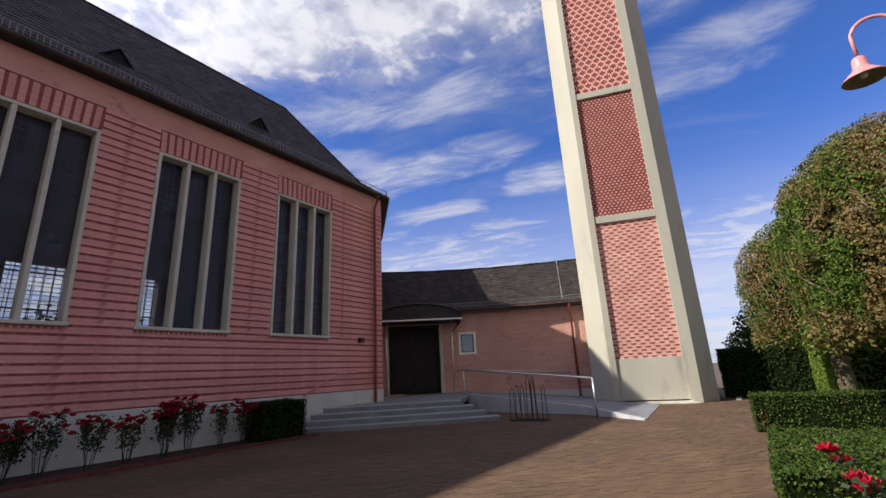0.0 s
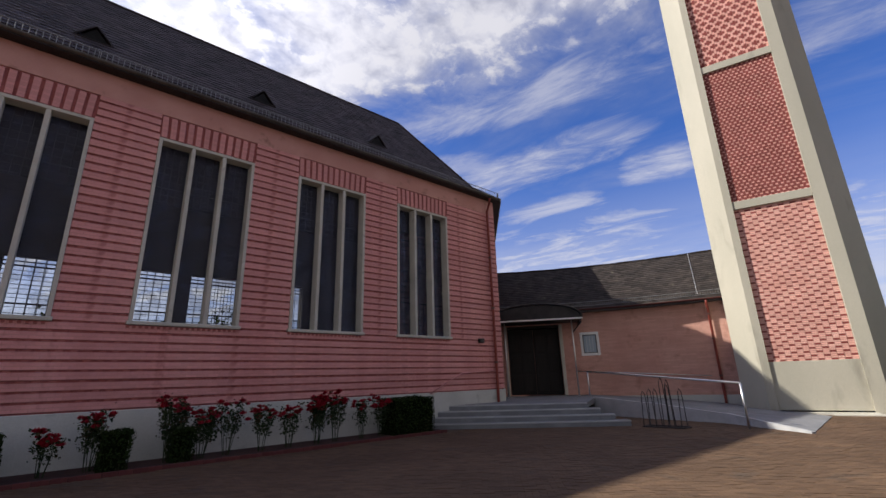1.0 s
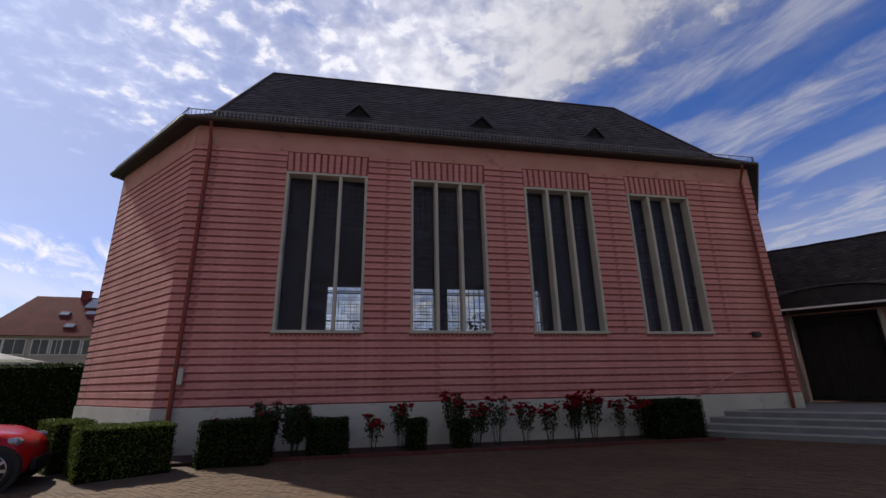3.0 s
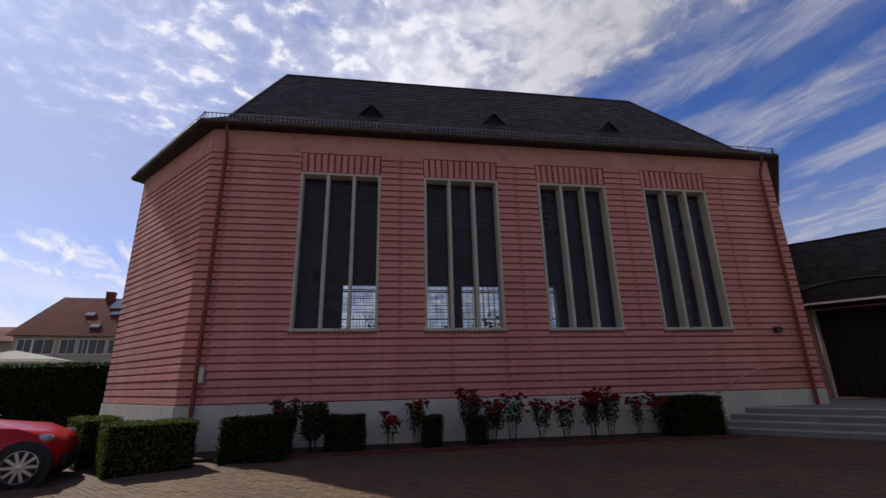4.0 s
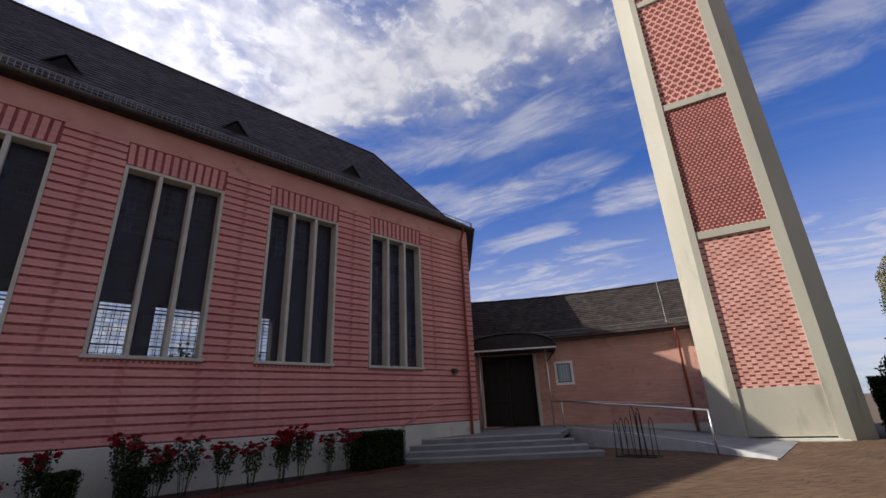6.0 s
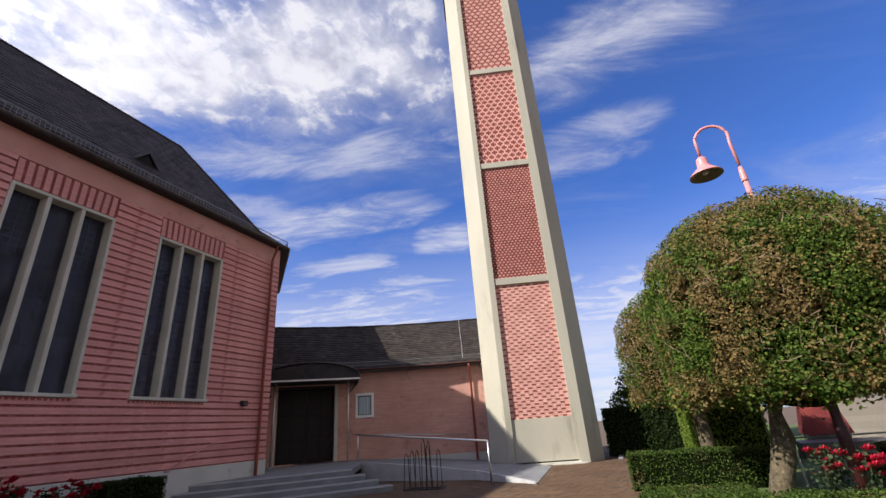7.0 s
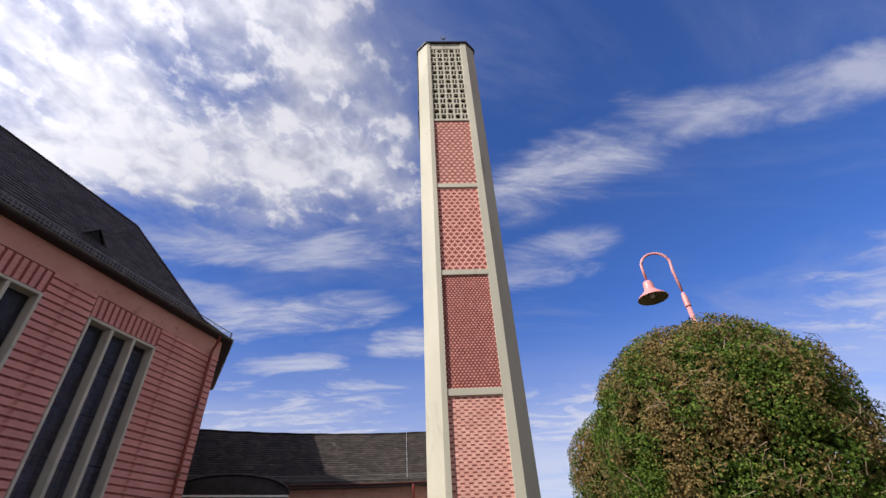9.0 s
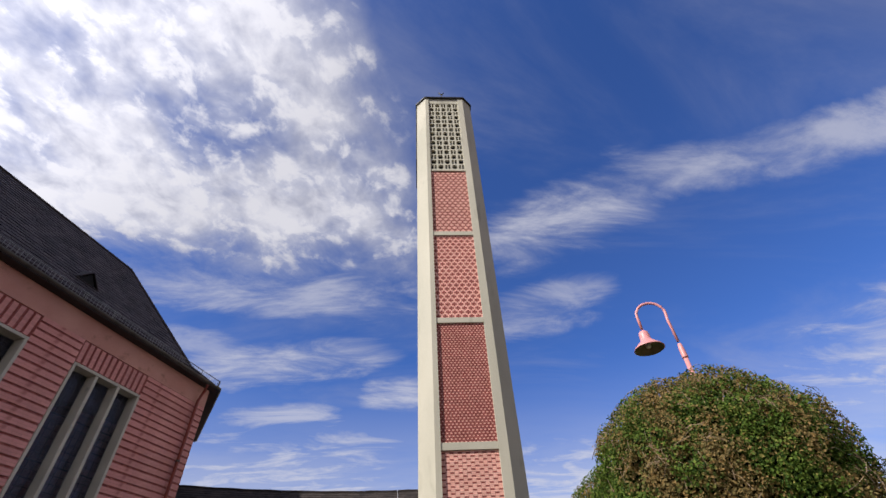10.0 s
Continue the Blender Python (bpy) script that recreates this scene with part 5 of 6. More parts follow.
o2 = [b.verts.new((x, y, TOPZ + 0.14)) for x, y in grown(0.08)]
apx = b.verts.new((PWID / 2, TE + TS / 2, TOPZ + 0.6))
for i in range(8):
    b.faces.new((o2[i], o2[(i + 1) % 8], apx))
tpart("cap_roof", b, DARK_METAL, cap)
b = bmesh.new()
zc = TOPZ + 1.45
tube(b, [(1.3, 0.75, TOPZ + 0.14), (1.3, 0.75, zc + 0.75)], 0.035, 6)
tube(b, [(1.05, 0.75, zc + 0.95), (1.25, 0.75, zc + 0.6), (1.4, 0.75, zc + 0.62), (1.48, 0.75, zc + 0.9)], 0.06, 6)
tpart("weather_vane", b, DARK_METAL, cap, "small dark weather vane")


# ---------- plants ----------
def leaf_quads(points, normals, size, rng, tilt=0.9):
    """Bent leaves, two faces each, at points."""
    verts, faces = [], []
    for p, n in zip(points, normals):
        n = Vector(n) + Vector((rng.gauss(0, tilt), rng.gauss(0, tilt), rng.gauss(0, tilt)))
        n.normalize()
        a = n.cross(Vector((rng.gauss(0, 1), rng.gauss(0, 1), rng.gauss(0, 1))))
        if a.length < 1e-3:
            continue
        a.normalize()
        b = n.cross(a)
        s = size * rng.uniform(0.6, 1.3)
        w = s * rng.uniform(0.32, 0.45)
        p = Vector(p)
        k = len(verts)
        verts += [p - a * s * 0.5, p - b * w + n * w * 0.35, p + a * s * 0.5, p + b * w + n * w * 0.35]
        faces += [(k, k + 1, k + 2), (k, k + 2, k + 3)]
    return verts, faces


def foliage(name, points, normals, size, mat, parent, rng, tilt=0.9, label=""):
    v, f = leaf_quads(points, normals, size, rng, tilt)
    ob = shared(name, raw_mesh(name, v, f, [mat]), parent, Matrix())
    return tagged(ob, label)


def lump(p, k=1.0, seed=0.0):
    return noise.noise(Vector(p) * k + Vector((seed, seed * 1.7, -seed)))


def dome_tree(at, r, rz, zc, trunk, trunk_r, count, seed, label, lean=(0, 0), ragged=0.0, bottom=-0.55):
    """A clipped dome-shaped tree: trunk, limbs, near-black filler for inner shade, twigs and thousands of leaves."""
    rng = random.Random(seed)
    t = thing("clipped_tree", label, "tree", at, group="clipped trees of the garden")
    b = bmesh.new()
    tx, ty = trunk
    pts = [(tx + lean[0] * f + 0.02 * math.sin(f * 7 + seed), ty + lean[1] * f + 0.015 * math.cos(f * 6), -0.05 + (zc - rz * 0.4) * f) for f in (0, 0.12, 0.3, 0.5, 0.7, 0.85, 1.0)]
    tube(b, pts, trunk_r * 1.15, 12, trunk_r * 0.72)
    for v in b.verts:
        v.co += Vector((v.co.x - tx, v.co.y - ty, 0)) * 0.35 * noise.noise(v.co * 2.2)
    tr = part("trunk", b, BARK, t, "mottled grey-brown bark", smooth=True)
    top = Vector(pts[-2])
    for i in range(9):
        a = i * math.tau / 9 + rng.uniform(-0.2, 0.2)
        el = rng.uniform(0.15, 1.1)
        e = top + Vector((math.cos(a) * math.cos(el), math.sin(a) * math.cos(el), math.sin(el))) * r * rng.uniform(0.6, 0.85)
        mid = (top + e) / 2 + Vector((0, 0, 0.25))
        b = bmesh.new()
        tube(b, [top, mid, e], trunk_r * 0.4, 6, 0.03)
        part("limb", b, BARK, tr)

    def shell(n, lo, hi):
        pts, nrm = [], []
        while len(pts) < n:
            d = Vector((rng.gauss(0, 1), rng.gauss(0, 1), rng.gauss(0, 1))).normalized()
            if d.z < bottom:
                continue
            s = 1 + 0.07 * lump(d * 3.0, 1, seed) + 0.035 * lump(d * 8.0, 1, seed + 3)
            if ragged and d.y < -0.2 and d.z < 0.25:
                s += ragged * max(0.0, lump(d * 4.0, 1, seed + 9)) * 2
            hole = lump(d * 5.5, 1, seed + 20)
            f = rng.uniform(lo, hi) * s
            if hole > 0.20:
                f -= rng.uniform(0.04, 0.30) * min(1.0, (hole - 0.20) * 5)
            flat_d = math.hypot(d.x, d.y)
            # super-ellipse: steep flanks and a rounded top
            k = (abs(d.z) ** 2.4 + flat_d ** 2.4) ** (-1 / 2.4)
            pts.append(Vector((d.x * k * r * f, d.y * k * r * f, zc + d.z * k * rz * f)))
            nrm.append(d)
        return pts, nrm

    p, n = shell(count, 0.93, 1.02)
    foliage("crown", p, n, 0.056, TREE_LEAF, t, rng, 0.75, "dense clipped leaves, green with dry brown patches")
    p, n = [], []
    for _ in range(count // 5):
        a, q = rng.uniform(0, math.tau), math.sqrt(rng.random()) * r * 0.98
        zz = zc + bottom * rz * 1.04 + rng.gauss(0, 0.13) + 0.25 * lump((math.cos(a) * q, math.sin(a) * q, 0), 1.3, seed)
        p.append(Vector((math.cos(a) * q, math.sin(a) * q, zz)))
        n.append(Vector((0, 0, -1)))
    foliage("under_foliage", p, n, 0.085, TREE_LEAF, t, rng, 1.2)
    p, n = shell(count // 2, 0.80, 0.94)
    foliage("inner_foliage", p, n, 0.09, TREE_LEAF, t, rng, 1.2)
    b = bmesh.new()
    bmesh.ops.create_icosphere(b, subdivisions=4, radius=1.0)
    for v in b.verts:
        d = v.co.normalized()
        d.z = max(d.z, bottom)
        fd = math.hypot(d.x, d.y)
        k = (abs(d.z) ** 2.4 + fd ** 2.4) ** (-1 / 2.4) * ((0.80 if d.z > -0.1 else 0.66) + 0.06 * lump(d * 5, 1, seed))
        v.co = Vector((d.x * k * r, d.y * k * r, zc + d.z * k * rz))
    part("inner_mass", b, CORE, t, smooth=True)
    b = bmesh.new()
    p, n = shell(1300, 0.97, 1.02)
    for q, d in zip(p, n):
        if lump(d * 2.2, 1, seed + 5) < 0.12:
            side = Vector((rng.gauss(0, 1), rng.gauss(0, 1), rng.gauss(0, 1))).cross(d).normalized() * rng.uniform(0.06, 0.22)
            tube(b, [q - side, q + Vector((0, 0, rng.uniform(-0.04, 0.06))) + d * 0.03, q + side * 0.8], 0.007, 3, 0.003)
    part("dry_twig", b, TWIG, t, "bare dry clipped twigs", kind="stuff")
    return t


def hedge(name, at, size, count, leaf, mat, label, seed, turn=0.0, group="", category="hedge"):
    """A clipped box hedge with an uneven leafy skin."""
    rng = random.Random(seed)
    t = thing(name, label, category, at, group, turn=turn)
    sx, sy, sz = size
    # filler block whose black colour stands for the shade between leaves
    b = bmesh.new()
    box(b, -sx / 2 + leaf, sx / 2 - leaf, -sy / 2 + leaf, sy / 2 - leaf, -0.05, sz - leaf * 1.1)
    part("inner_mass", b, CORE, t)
    areas = [("x", -1, sy * sz), ("x", 1, sy * sz), ("y", -1, sx * sz), ("y", 1, sx * sz), ("z", 1, sx * sy * 1.5)]
    tot = sum(a[2] for a in areas)
    pts, nrm = [], []
    for ax, sg, ar in areas:
        for _ in range(int(count * ar / tot)):
            u, v = rng.uniform(-0.5, 0.5), rng.uniform(-0.5, 0.5)
            d = rng.uniform(-1.6, 0.35) * leaf
            if ax == "x":
                q, n = Vector((sg * (sx / 2 + d), u * sy, (v + 0.5) * sz)), Vector((sg, 0, 0))
            elif ax == "y":
                q, n = Vector((u * sx, sg * (sy / 2 + d), (v + 0.5) * sz)), Vector((0, sg, 0))
            else:
                q, n = Vector((u * sx, v * sy, sz + d)), Vector((0, 0, 1))
            wob = 0.05 * lump(q * 1.6, 1, seed) + 0.03 * lump(q * 4.0, 1, seed + 2)
            pts.append(q + n * wob)
            nrm.append(n)
    foliage("foliage", pts, nrm, leaf, mat, t, rng, 0.8)
    return t


def flower(bm, p, r, rng):
    """One rose: a few rings of cupped petals."""
    for ring, n in ((0.35, 4), (0.7, 5), (1.0, 6)):
        for i in range(n):
            a = i * math.tau / n + ring * 2 + rng.uniform(-0.2, 0.2)
            d = Vector((math.cos(a), math.sin(a), 0))
            s = Vector((-d.y, d.x, 0))
            base = p + d * r * ring * 0.25 - Vector((0, 0, r * 0.4))
            tip = p + d * r * ring + Vector((0, 0, r * (0.75 - 0.6 * ring)))
            q = [base, (base + tip) / 2 + s * r * 0.42 + d * r * 0.12, tip, (base + tip) / 2 - s * r * 0.42 + d * r * 0.12]
            bm.faces.new([bm.verts.new(x) for x in q])


def rose_bush(at, height, spread, stems, blooms, leaves, seed, label, bloom_r=0.085):
    rng = random.Random(seed)
    t = thing("rose_bush", label, "rose bush", at, group="rose bushes")
    tips = []
    for i in range(stems):
        a, rr = rng.uniform(0, math.tau), spread * rng.uniform(0.2, 1.0)
        h = height * rng.uniform(0.72, 1.0)
        base = Vector((math.cos(a) * 0.06, math.sin(a) * 0.06, -0.02))
        tip = Vector((math.cos(a) * rr, math.sin(a) * rr * 0.6, h))
        mid = (base + tip) / 2 + Vector((rng.uniform(-0.05, 0.05), rng.uniform(-0.05, 0.05), 0.05))
        b = bmesh.new()
        tube(b, [base, mid, tip], 0.008, 4, 0.004)
        part("stem", b, ROSE_LEAF, t)
        tips.append((base, mid, tip))
    pts, nrm = [], []
    for _ in range(leaves * 3):
        base, mid, tip = rng.choice(tips)
        f = rng.uniform(0.25, 1.0) ** 0.7
        p = base.lerp(mid, f * 2) if f < 0.5 else mid.lerp(tip, f * 2 - 1)
        pts.append(p + Vector((rng.gauss(0, 0.07), rng.gauss(0, 0.07), rng.gauss(0, 0.05))))
        nrm.append(Vector((0, 0, 1)))
    foliage("foliage", pts, nrm, 0.065, ROSE_LEAF, t, rng, 0.9)
    b = bmesh.new()
    for i in range(blooms):
        tip = tips[i % len(tips)][2]
        q = tip + Vector((rng.gauss(0, 0.075), rng.gauss(0, 0.06), rng.uniform(-0.10, 0.06)))
        flower(b, q, bloom_r * rng.uniform(0.75, 1.25), rng)
    part("blossoms", b, ROSE_RED, t, "clusters of deep red roses")
    return t


# garden trees
dome_tree((11.5, -3.10, 0), 2.49, 2.57, 3.28, (-0.3, 1.01), 0.185, 72000, 2, "large clipped dome tree, green with dry brown twiggy patches", lean=(0.1, -0.64), ragged=0.09, bottom=-0.5)
dome_tree((15.9, -1.65, 0), 1.85, 2.0, 3.35, (0, 0), 0.20, 22000, 7, "smaller clipped dome tree standing behind the large one", bottom=-0.6)
# garden hedges
hedge("box_hedge", (13.35, -1.05, 0), (0.95, 3.0, 0.80), 11000, 0.045, HEDGE_LEAF, "low clipped box hedge, sunlit along its top", 31, group="low hedges of the garden")
hedge("box_hedge", (6.7, -1.55, 0), (2.5, 3.6, 0.62), 30000, 0.036, HEDGE_LEAF, "broad low clipped box hedge beside the paving", 32, group="low hedges of the garden")
hedge("box_hedge", (10.3, -0.75, 0), (3.6, 2.0, 0.22), 9000, 0.045, HEDGE_LEAF, "very low green ground-cover hedge beside the paving", 33, group="low hedges of the garden")
hedge("box_hedge", (11.1, -4.95, 0), (2.2, 1.7, 0.82), 10000, 0.05, HEDGE_LEAF, "low clipped box hedge under the large tree", 39, group="low hedges of the garden")
hedge("tall_hedge", (24.5, -1.6, 0), (1.4, 6.2, 2.05), 18000, 0.09, YEW_LEAF, "tall dark clipped hedge at the end of the path", 34, group="tall boundary hedges")
hedge("tall_hedge", (19.8, -2.55, 0), (5.0, 2.0, 2.1), 34000, 0.065, SUNLIT_LEAF, "tall green clipped hedge with a sunlit end", 35, group="tall boundary hedges")
hedge("tall_hedge", (-16.5, 23.8, 0), (22, 1.5, 2.75), 16000, 0.12, YEW_LEAF, "tall dark green boundary hedge behind the lawn", 36, turn=-8, group="tall boundary hedges")
# bushes behind the church, seen through its windows
rng = random.Random(55)
for x, h in ((-3.0, 4.6), (0.6, 5.1), (3.6, 4.4), (6.4, 5.3), (9.4, 4.8), (12.6, 5.4)):
    bsh = thing("rear_bush", "dark leafy bush behind the church", "bush", (x, 24.5, 0), group="bushes behind the church")
    b = bmesh.new()
    tube(b, [(0, 0, 0), (0.1, 0, h * 0.7)], 0.08, 6, 0.03)
    part("trunk", b, BARK, bsh)
    pts, nrm = [], []
    while len(pts) < 700:
        d = Vector((rng.gauss(0, 1), rng.gauss(0, 1), rng.gauss(0, 1))).normalized()
        f = rng.uniform(0.4, 1.0) * (1 + 0.5 * lump(d * 3, 1, x))
        pts.append(Vector((d.x * 1.7 * f, d.y * 1.0 * f, h * 0.55 + d.z * h * 0.45 * f)))
        nrm.append(d)
    foliage("crown", pts, nrm, 0.24, YEW_LEAF, bsh, rng)
# shrub by the tower
rng = random.Random(77)
shrub = thing("garden_shrub", "loose dark green shrub with a few orange leaves", "shrub", (27.5, -0.6, 0))
b = bmesh.new()
for i in range(5):
    a = i * 1.3
    tube(b, [(0, 0, 0), (math.cos(a) * 0.4, math.sin(a) * 0.4, 1.6), (math.cos(a) * 1.0, math.sin(a) * 1.0, 3.2)], 0.07, 5, 0.02)
part("trunk", b, BARK, shrub)
pts, nrm = [], []
blobs = [(0, 0.3, 3.1, 1.0), (0.3, -0.9, 3.3, 1.1), (-0.2, 1.0, 2.3, 0.8), (0.1, -1.9, 2.9, 1.0), (0.2, -0.2, 2.0, 1.2)]
while len(pts) < 9000:
    bx, by, bz, br = rng.choice(blobs)
    d = Vector((rng.gauss(0, 1), rng.gauss(0, 1), rng.gauss(0, 1))).normalized()
    pts.append(Vector((bx, by, bz)) + d * br * rng.uniform(0.55, 1.05) * (1 + 0.3 * lump(d * 4, 1, 3)))
    nrm.append(d)
foliage("crown", pts, nrm, 0.12, BED_LEAF, shrub, rng)

# bed along the church: clipped bushes and roses
hedge("clipped_bush", (8.72, 11.95, 0), (1.42, 0.95, 1.08), 6500, 0.05, YEW_LEAF, "dark clipped cube-shaped bush beside the steps", 41, group="clipped bushes of the bed", category="bush")
hedge("clipped_bush", (-4.92, 10.85, 0), (1.62, 1.30, 0.93), 12000, 0.038, BED_LEAF, "clipped hedge block with a sunlit top and end", 42, turn=34, group="clipped bushes of the bed", category="bush")
hedge("clipped_bush", (-6.62, 11.97, 0), (0.72, 1.62, 0.98), 9000, 0.042, BED_LEAF, "clipped hedge block at the church corner", 43, turn=40, group="clipped bushes of the bed", category="bush")
hedge("clipped_bush", (-2.80, 11.40, 0), (1.45, 1.05, 0.92), 5500, 0.05, YEW_LEAF, "dark clipped bush in the rose bed", 44, group="clipped bushes of the bed", category="bush")
hedge("clipped_bush", (-0.85, 11.85, 0), (0.95, 0.8, 0.85), 4200, 0.05, YEW_LEAF, "small dark clipped bush in the rose bed", 45, group="clipped bushes of the bed", category="bush")
hedge("clipped_bush", (1.32, 11.9, 0), (0.5, 0.55, 0.78), 2600, 0.05, YEW_LEAF, "narrow dark clipped bush in the rose bed", 46, group="clipped bushes of the bed", category="bush")
hedge("clipped_bush", (2.55, 12.0, 0), (0.45, 0.5, 0.72), 2200, 0.05, YEW_LEAF, "narrow dark clipped bush under the roses", 47, group="clipped bushes of the bed", category="bush")
for i, (x, y, h, sp, st, bl, lv) in enumerate(((-3.35, 11.75, 0.9, 0.18, 4, 6, 60), (-2.25, 11.75, 1.22, 0.40, 10, 7, 900), (-1.62, 11.7, 1.12, 0.46, 12, 5, 2200), (0.25, 12.0, 0.85, 0.30, 6, 15, 90), (0.95, 12.05, 1.18, 0.25, 7, 14, 260), (2.3, 12.0, 1.40, 0.40, 10, 22, 420), (2.95, 11.95, 1.12, 0.35, 8, 24, 300), (3.5, 12.0, 1.20, 0.30, 6, 8, 200), (4.3, 12.0, 1.10, 0.32, 7, 20, 160), (5.0, 12.0, 1.06, 0.30, 7, 17, 140), (5.75, 11.95, 1.22, 0.34, 10, 60, 360), (6.3, 12.0, 1.35, 0.32, 9, 34, 260), (7.15, 12.0, 1.08, 0.28, 6, 12, 150), (7.75, 11.95, 1.15, 0.28, 7, 26, 160))):
    rose_bush((x, y, 0.05), h, sp, st, bl, lv, 60 + i, "leggy rose bush with deep red blooms in the wall bed")
# roses in the garden bed
for i, (x, y, h, sp, bl) in enumerate(((5.94, -0.29, 0.66, 0.10, 3), (5.15, -0.32, 0.66, 0.08, 3), (8.9, -2.3, 0.95, 0.30, 8), (9.0, -2.85, 0.92, 0.38, 22), (8.9, -3.30, 0.84, 0.34, 85), (6.2, -2.4, 0.95, 0.3, 12))):
    rose_bush((x, y, 0.05), h, sp, 7, bl, 160 if x > 6.1 else 30, 90 + i, "bright red garden rose behind the box hedge", 0.09)

# ---------- street lamp ----------
lamp = thing("street_lamp", "pink painted swan-neck street lamp with a bell shade", "street lamp", (10.6, -3.17, -0.14))
LT = 7.95
b = bmesh.new()
tube(b, [(0, 0, 3.0), (0, 0, 6.35)], 0.050, 12)
part("pole", b, PINK_STEEL, lamp, smooth=True)
b = bmesh.new()
lathe(b, [(0.0, 0.0), (0.098, 0.0), (0.098, 1.35), (0.078, 1.45), (0.074, 3.05), (0.0, 3.05)], 14)
part("pole_base", b, SHADED_MAROON, lamp, "maroon lower pole, darkened for the tree shade", smooth=True)
b = bmesh.new()
lathe(b, [(0.0, 6.28), (0.064, 6.28), (0.068, 6.31), (0.064, 6.34), (0.060, 6.52), (0.040, 6.64), (0.0, 6.66)], 16)
part("collar", b, PINK_STEEL, lamp, smooth=True)
b = bmesh.new()
R = 0.33
neck = [(0, 0, 6.7), (0, 0.02, 7.3)] + [(0, R - R * math.cos(a), 7.50 + R * math.sin(a)) for a in [math.pi * i / 12 for i in range(13)]] + [(0, 2 * R, 7.15)]
tube(b, neck, 0.033, 10)
part("neck", b, PINK_STEEL, lamp, smooth=True)
b = bmesh.new()
lm = Matrix.Translation((0, 2 * R, 6.62))
lathe(b, [(0.0, 0.47), (0.075, 0.465), (0.105, 0.43), (0.118, 0.36), (0.122, 0.25), (0.15, 0.20), (0.23, 0.125), (0.31, 0.05), (0.345, 0.0), (0.335, -0.004), (0.22, 0.10), (0.0, 0.14)], 32, lm)
shade = part("shade", b, PINK_STEEL, lamp, smooth=True)
b = bmesh.new()
lathe(b, [(0.0, 0.125), (0.21, 0.085), (0.325, -0.008), (0.333, -0.006)], 32, lm)
part("shade_lining", b, LAMP_IN, shade, "yellowed inside of the shade", smooth=True)
b = bmesh.new()
lathe(b, [(0.0, 0.03), (0.05, 0.04), (0.065, 0.09), (0.04, 0.15), (0.0, 0.16)], 12, lm)
part("bulb", b, WHITE, shade, smooth=True)

# ---------- parked car ----------
car = thing("parked_car", "red hatchback with silver alloy wheels, parked on the lane", "car", (-8.02, 9.67, 0), turn=18)
car.scale = (1.08, 1.08, 1.08)
prof = [(-2.1, 0.42), (-2.12, 0.75), (-2.02, 1.02), (-1.75, 1.32), (-1.3, 1.46), (-0.4, 1.49), (-0.10, 1.40), (0.62, 1.02), (1.40, 0.90), (1.82, 0.76), (1.96, 0.62), (1.98, 0.38), (1.86, 0.20), (-1.95, 0.22)]
b = bmesh.new()
secs = []
for yy, back, drop in ((-0.86, 0.34, 0.10), (-0.78, 0.20, 0.03), (-0.4, 0.06, 0.0), (0.4, 0.06, 0.0), (0.78, 0.20, 0.03), (0.86, 0.34, 0.10)):
    secs.append([b.verts.new((x - back * max(0.0, (x - 1.2) / 0.86), yy * (1.0 if z < 1.05 else 0.82), z - drop * (1 if z > 0.9 else 0))) for x, z in prof])
for q0, q1 in zip(secs, secs[1:]):
    for i in range(len(prof)):
        b.faces.new((q0[i], q0[(i + 1) % len(prof)], q1[(i + 1) % len(prof)], q1[i]))
b.faces.new(secs[0][::-1]), b.faces.new(secs[-1])
bmesh.ops.bevel(b, geom=[e for e in b.edges], offset=0.025, segments=2, affect="EDGES")
bmesh.ops.recalc_face_normals(b, faces=b.faces)
body = part("body", b, CAR_RED, car, "glossy red bodywork", smooth=True)
for sy in (-1, 1):
    part("headlight", boxes((1.44, 1.78, sy * 0.71 - 0.12, sy * 0.71 + 0.12, 0.66, 0.79), bevel=0.05), LENS, car, "clear headlight")
    b = bmesh.new()
    q = [(-1.45, 1.05), (-1.15, 1.36), (-0.55, 1.41), (-0.12, 1.34), (0.42, 1.03)]
    f = b.faces.new([b.verts.new((x, sy * (0.865 if z < 1.1 else 0.735), z)) for x, z in q])
    bmesh.ops.solidify(b, geom=[f], thickness=0.02)
    part("side_window", b, CAR_GLASS, car)
    for wx in (1.46, -1.28):
        wm2 = Matrix.Translation((wx, sy * 0.80, 0.32)) @ Matrix.Rotation(radians(90), 4, "X")
        part("wheel_arch", lathe(bmesh.new(), [(0.0, -0.09), (0.395, -0.09), (0.395, 0.075), (0.0, 0.075)], 28, wm2), BLACK_PLASTIC_VOID, car)
        wheel = part("wheel", lathe(bmesh.new(), [(0.24, -0.10), (0.30, -0.105), (0.325, -0.07), (0.325, 0.07), (0.30, 0.105), (0.24, 0.10)], 32, wm2), TYRE, car, "black tyre", smooth=True)
        b = bmesh.new()
        lathe(b, [(0.255, 0.095), (0.24, 0.108), (0.225, 0.06), (0.22, -0.08)], 28, wm2)
        lathe(b, [(0.255, -0.095), (0.24, -0.108), (0.225, -0.06), (0.22, 0.08)], 28, wm2)
        for i in range(10):
            a = i * math.tau / 10
            mm = wm2 @ Matrix.Rotation(a, 4, "Z")
            box(b, 0.03, 0.23, -0.022, 0.022, min(sy * -0.098, sy * -0.06), max(sy * -0.098, sy * -0.06), m=mm)
        lathe(b, [(0.0, sy * -0.105), (0.05, sy * -0.10), (0.055, sy * -0.05)], 12, wm2)
        part("rim", b, ALLOY, wheel, "ten-spoke silver rim")
b = bmesh.new()
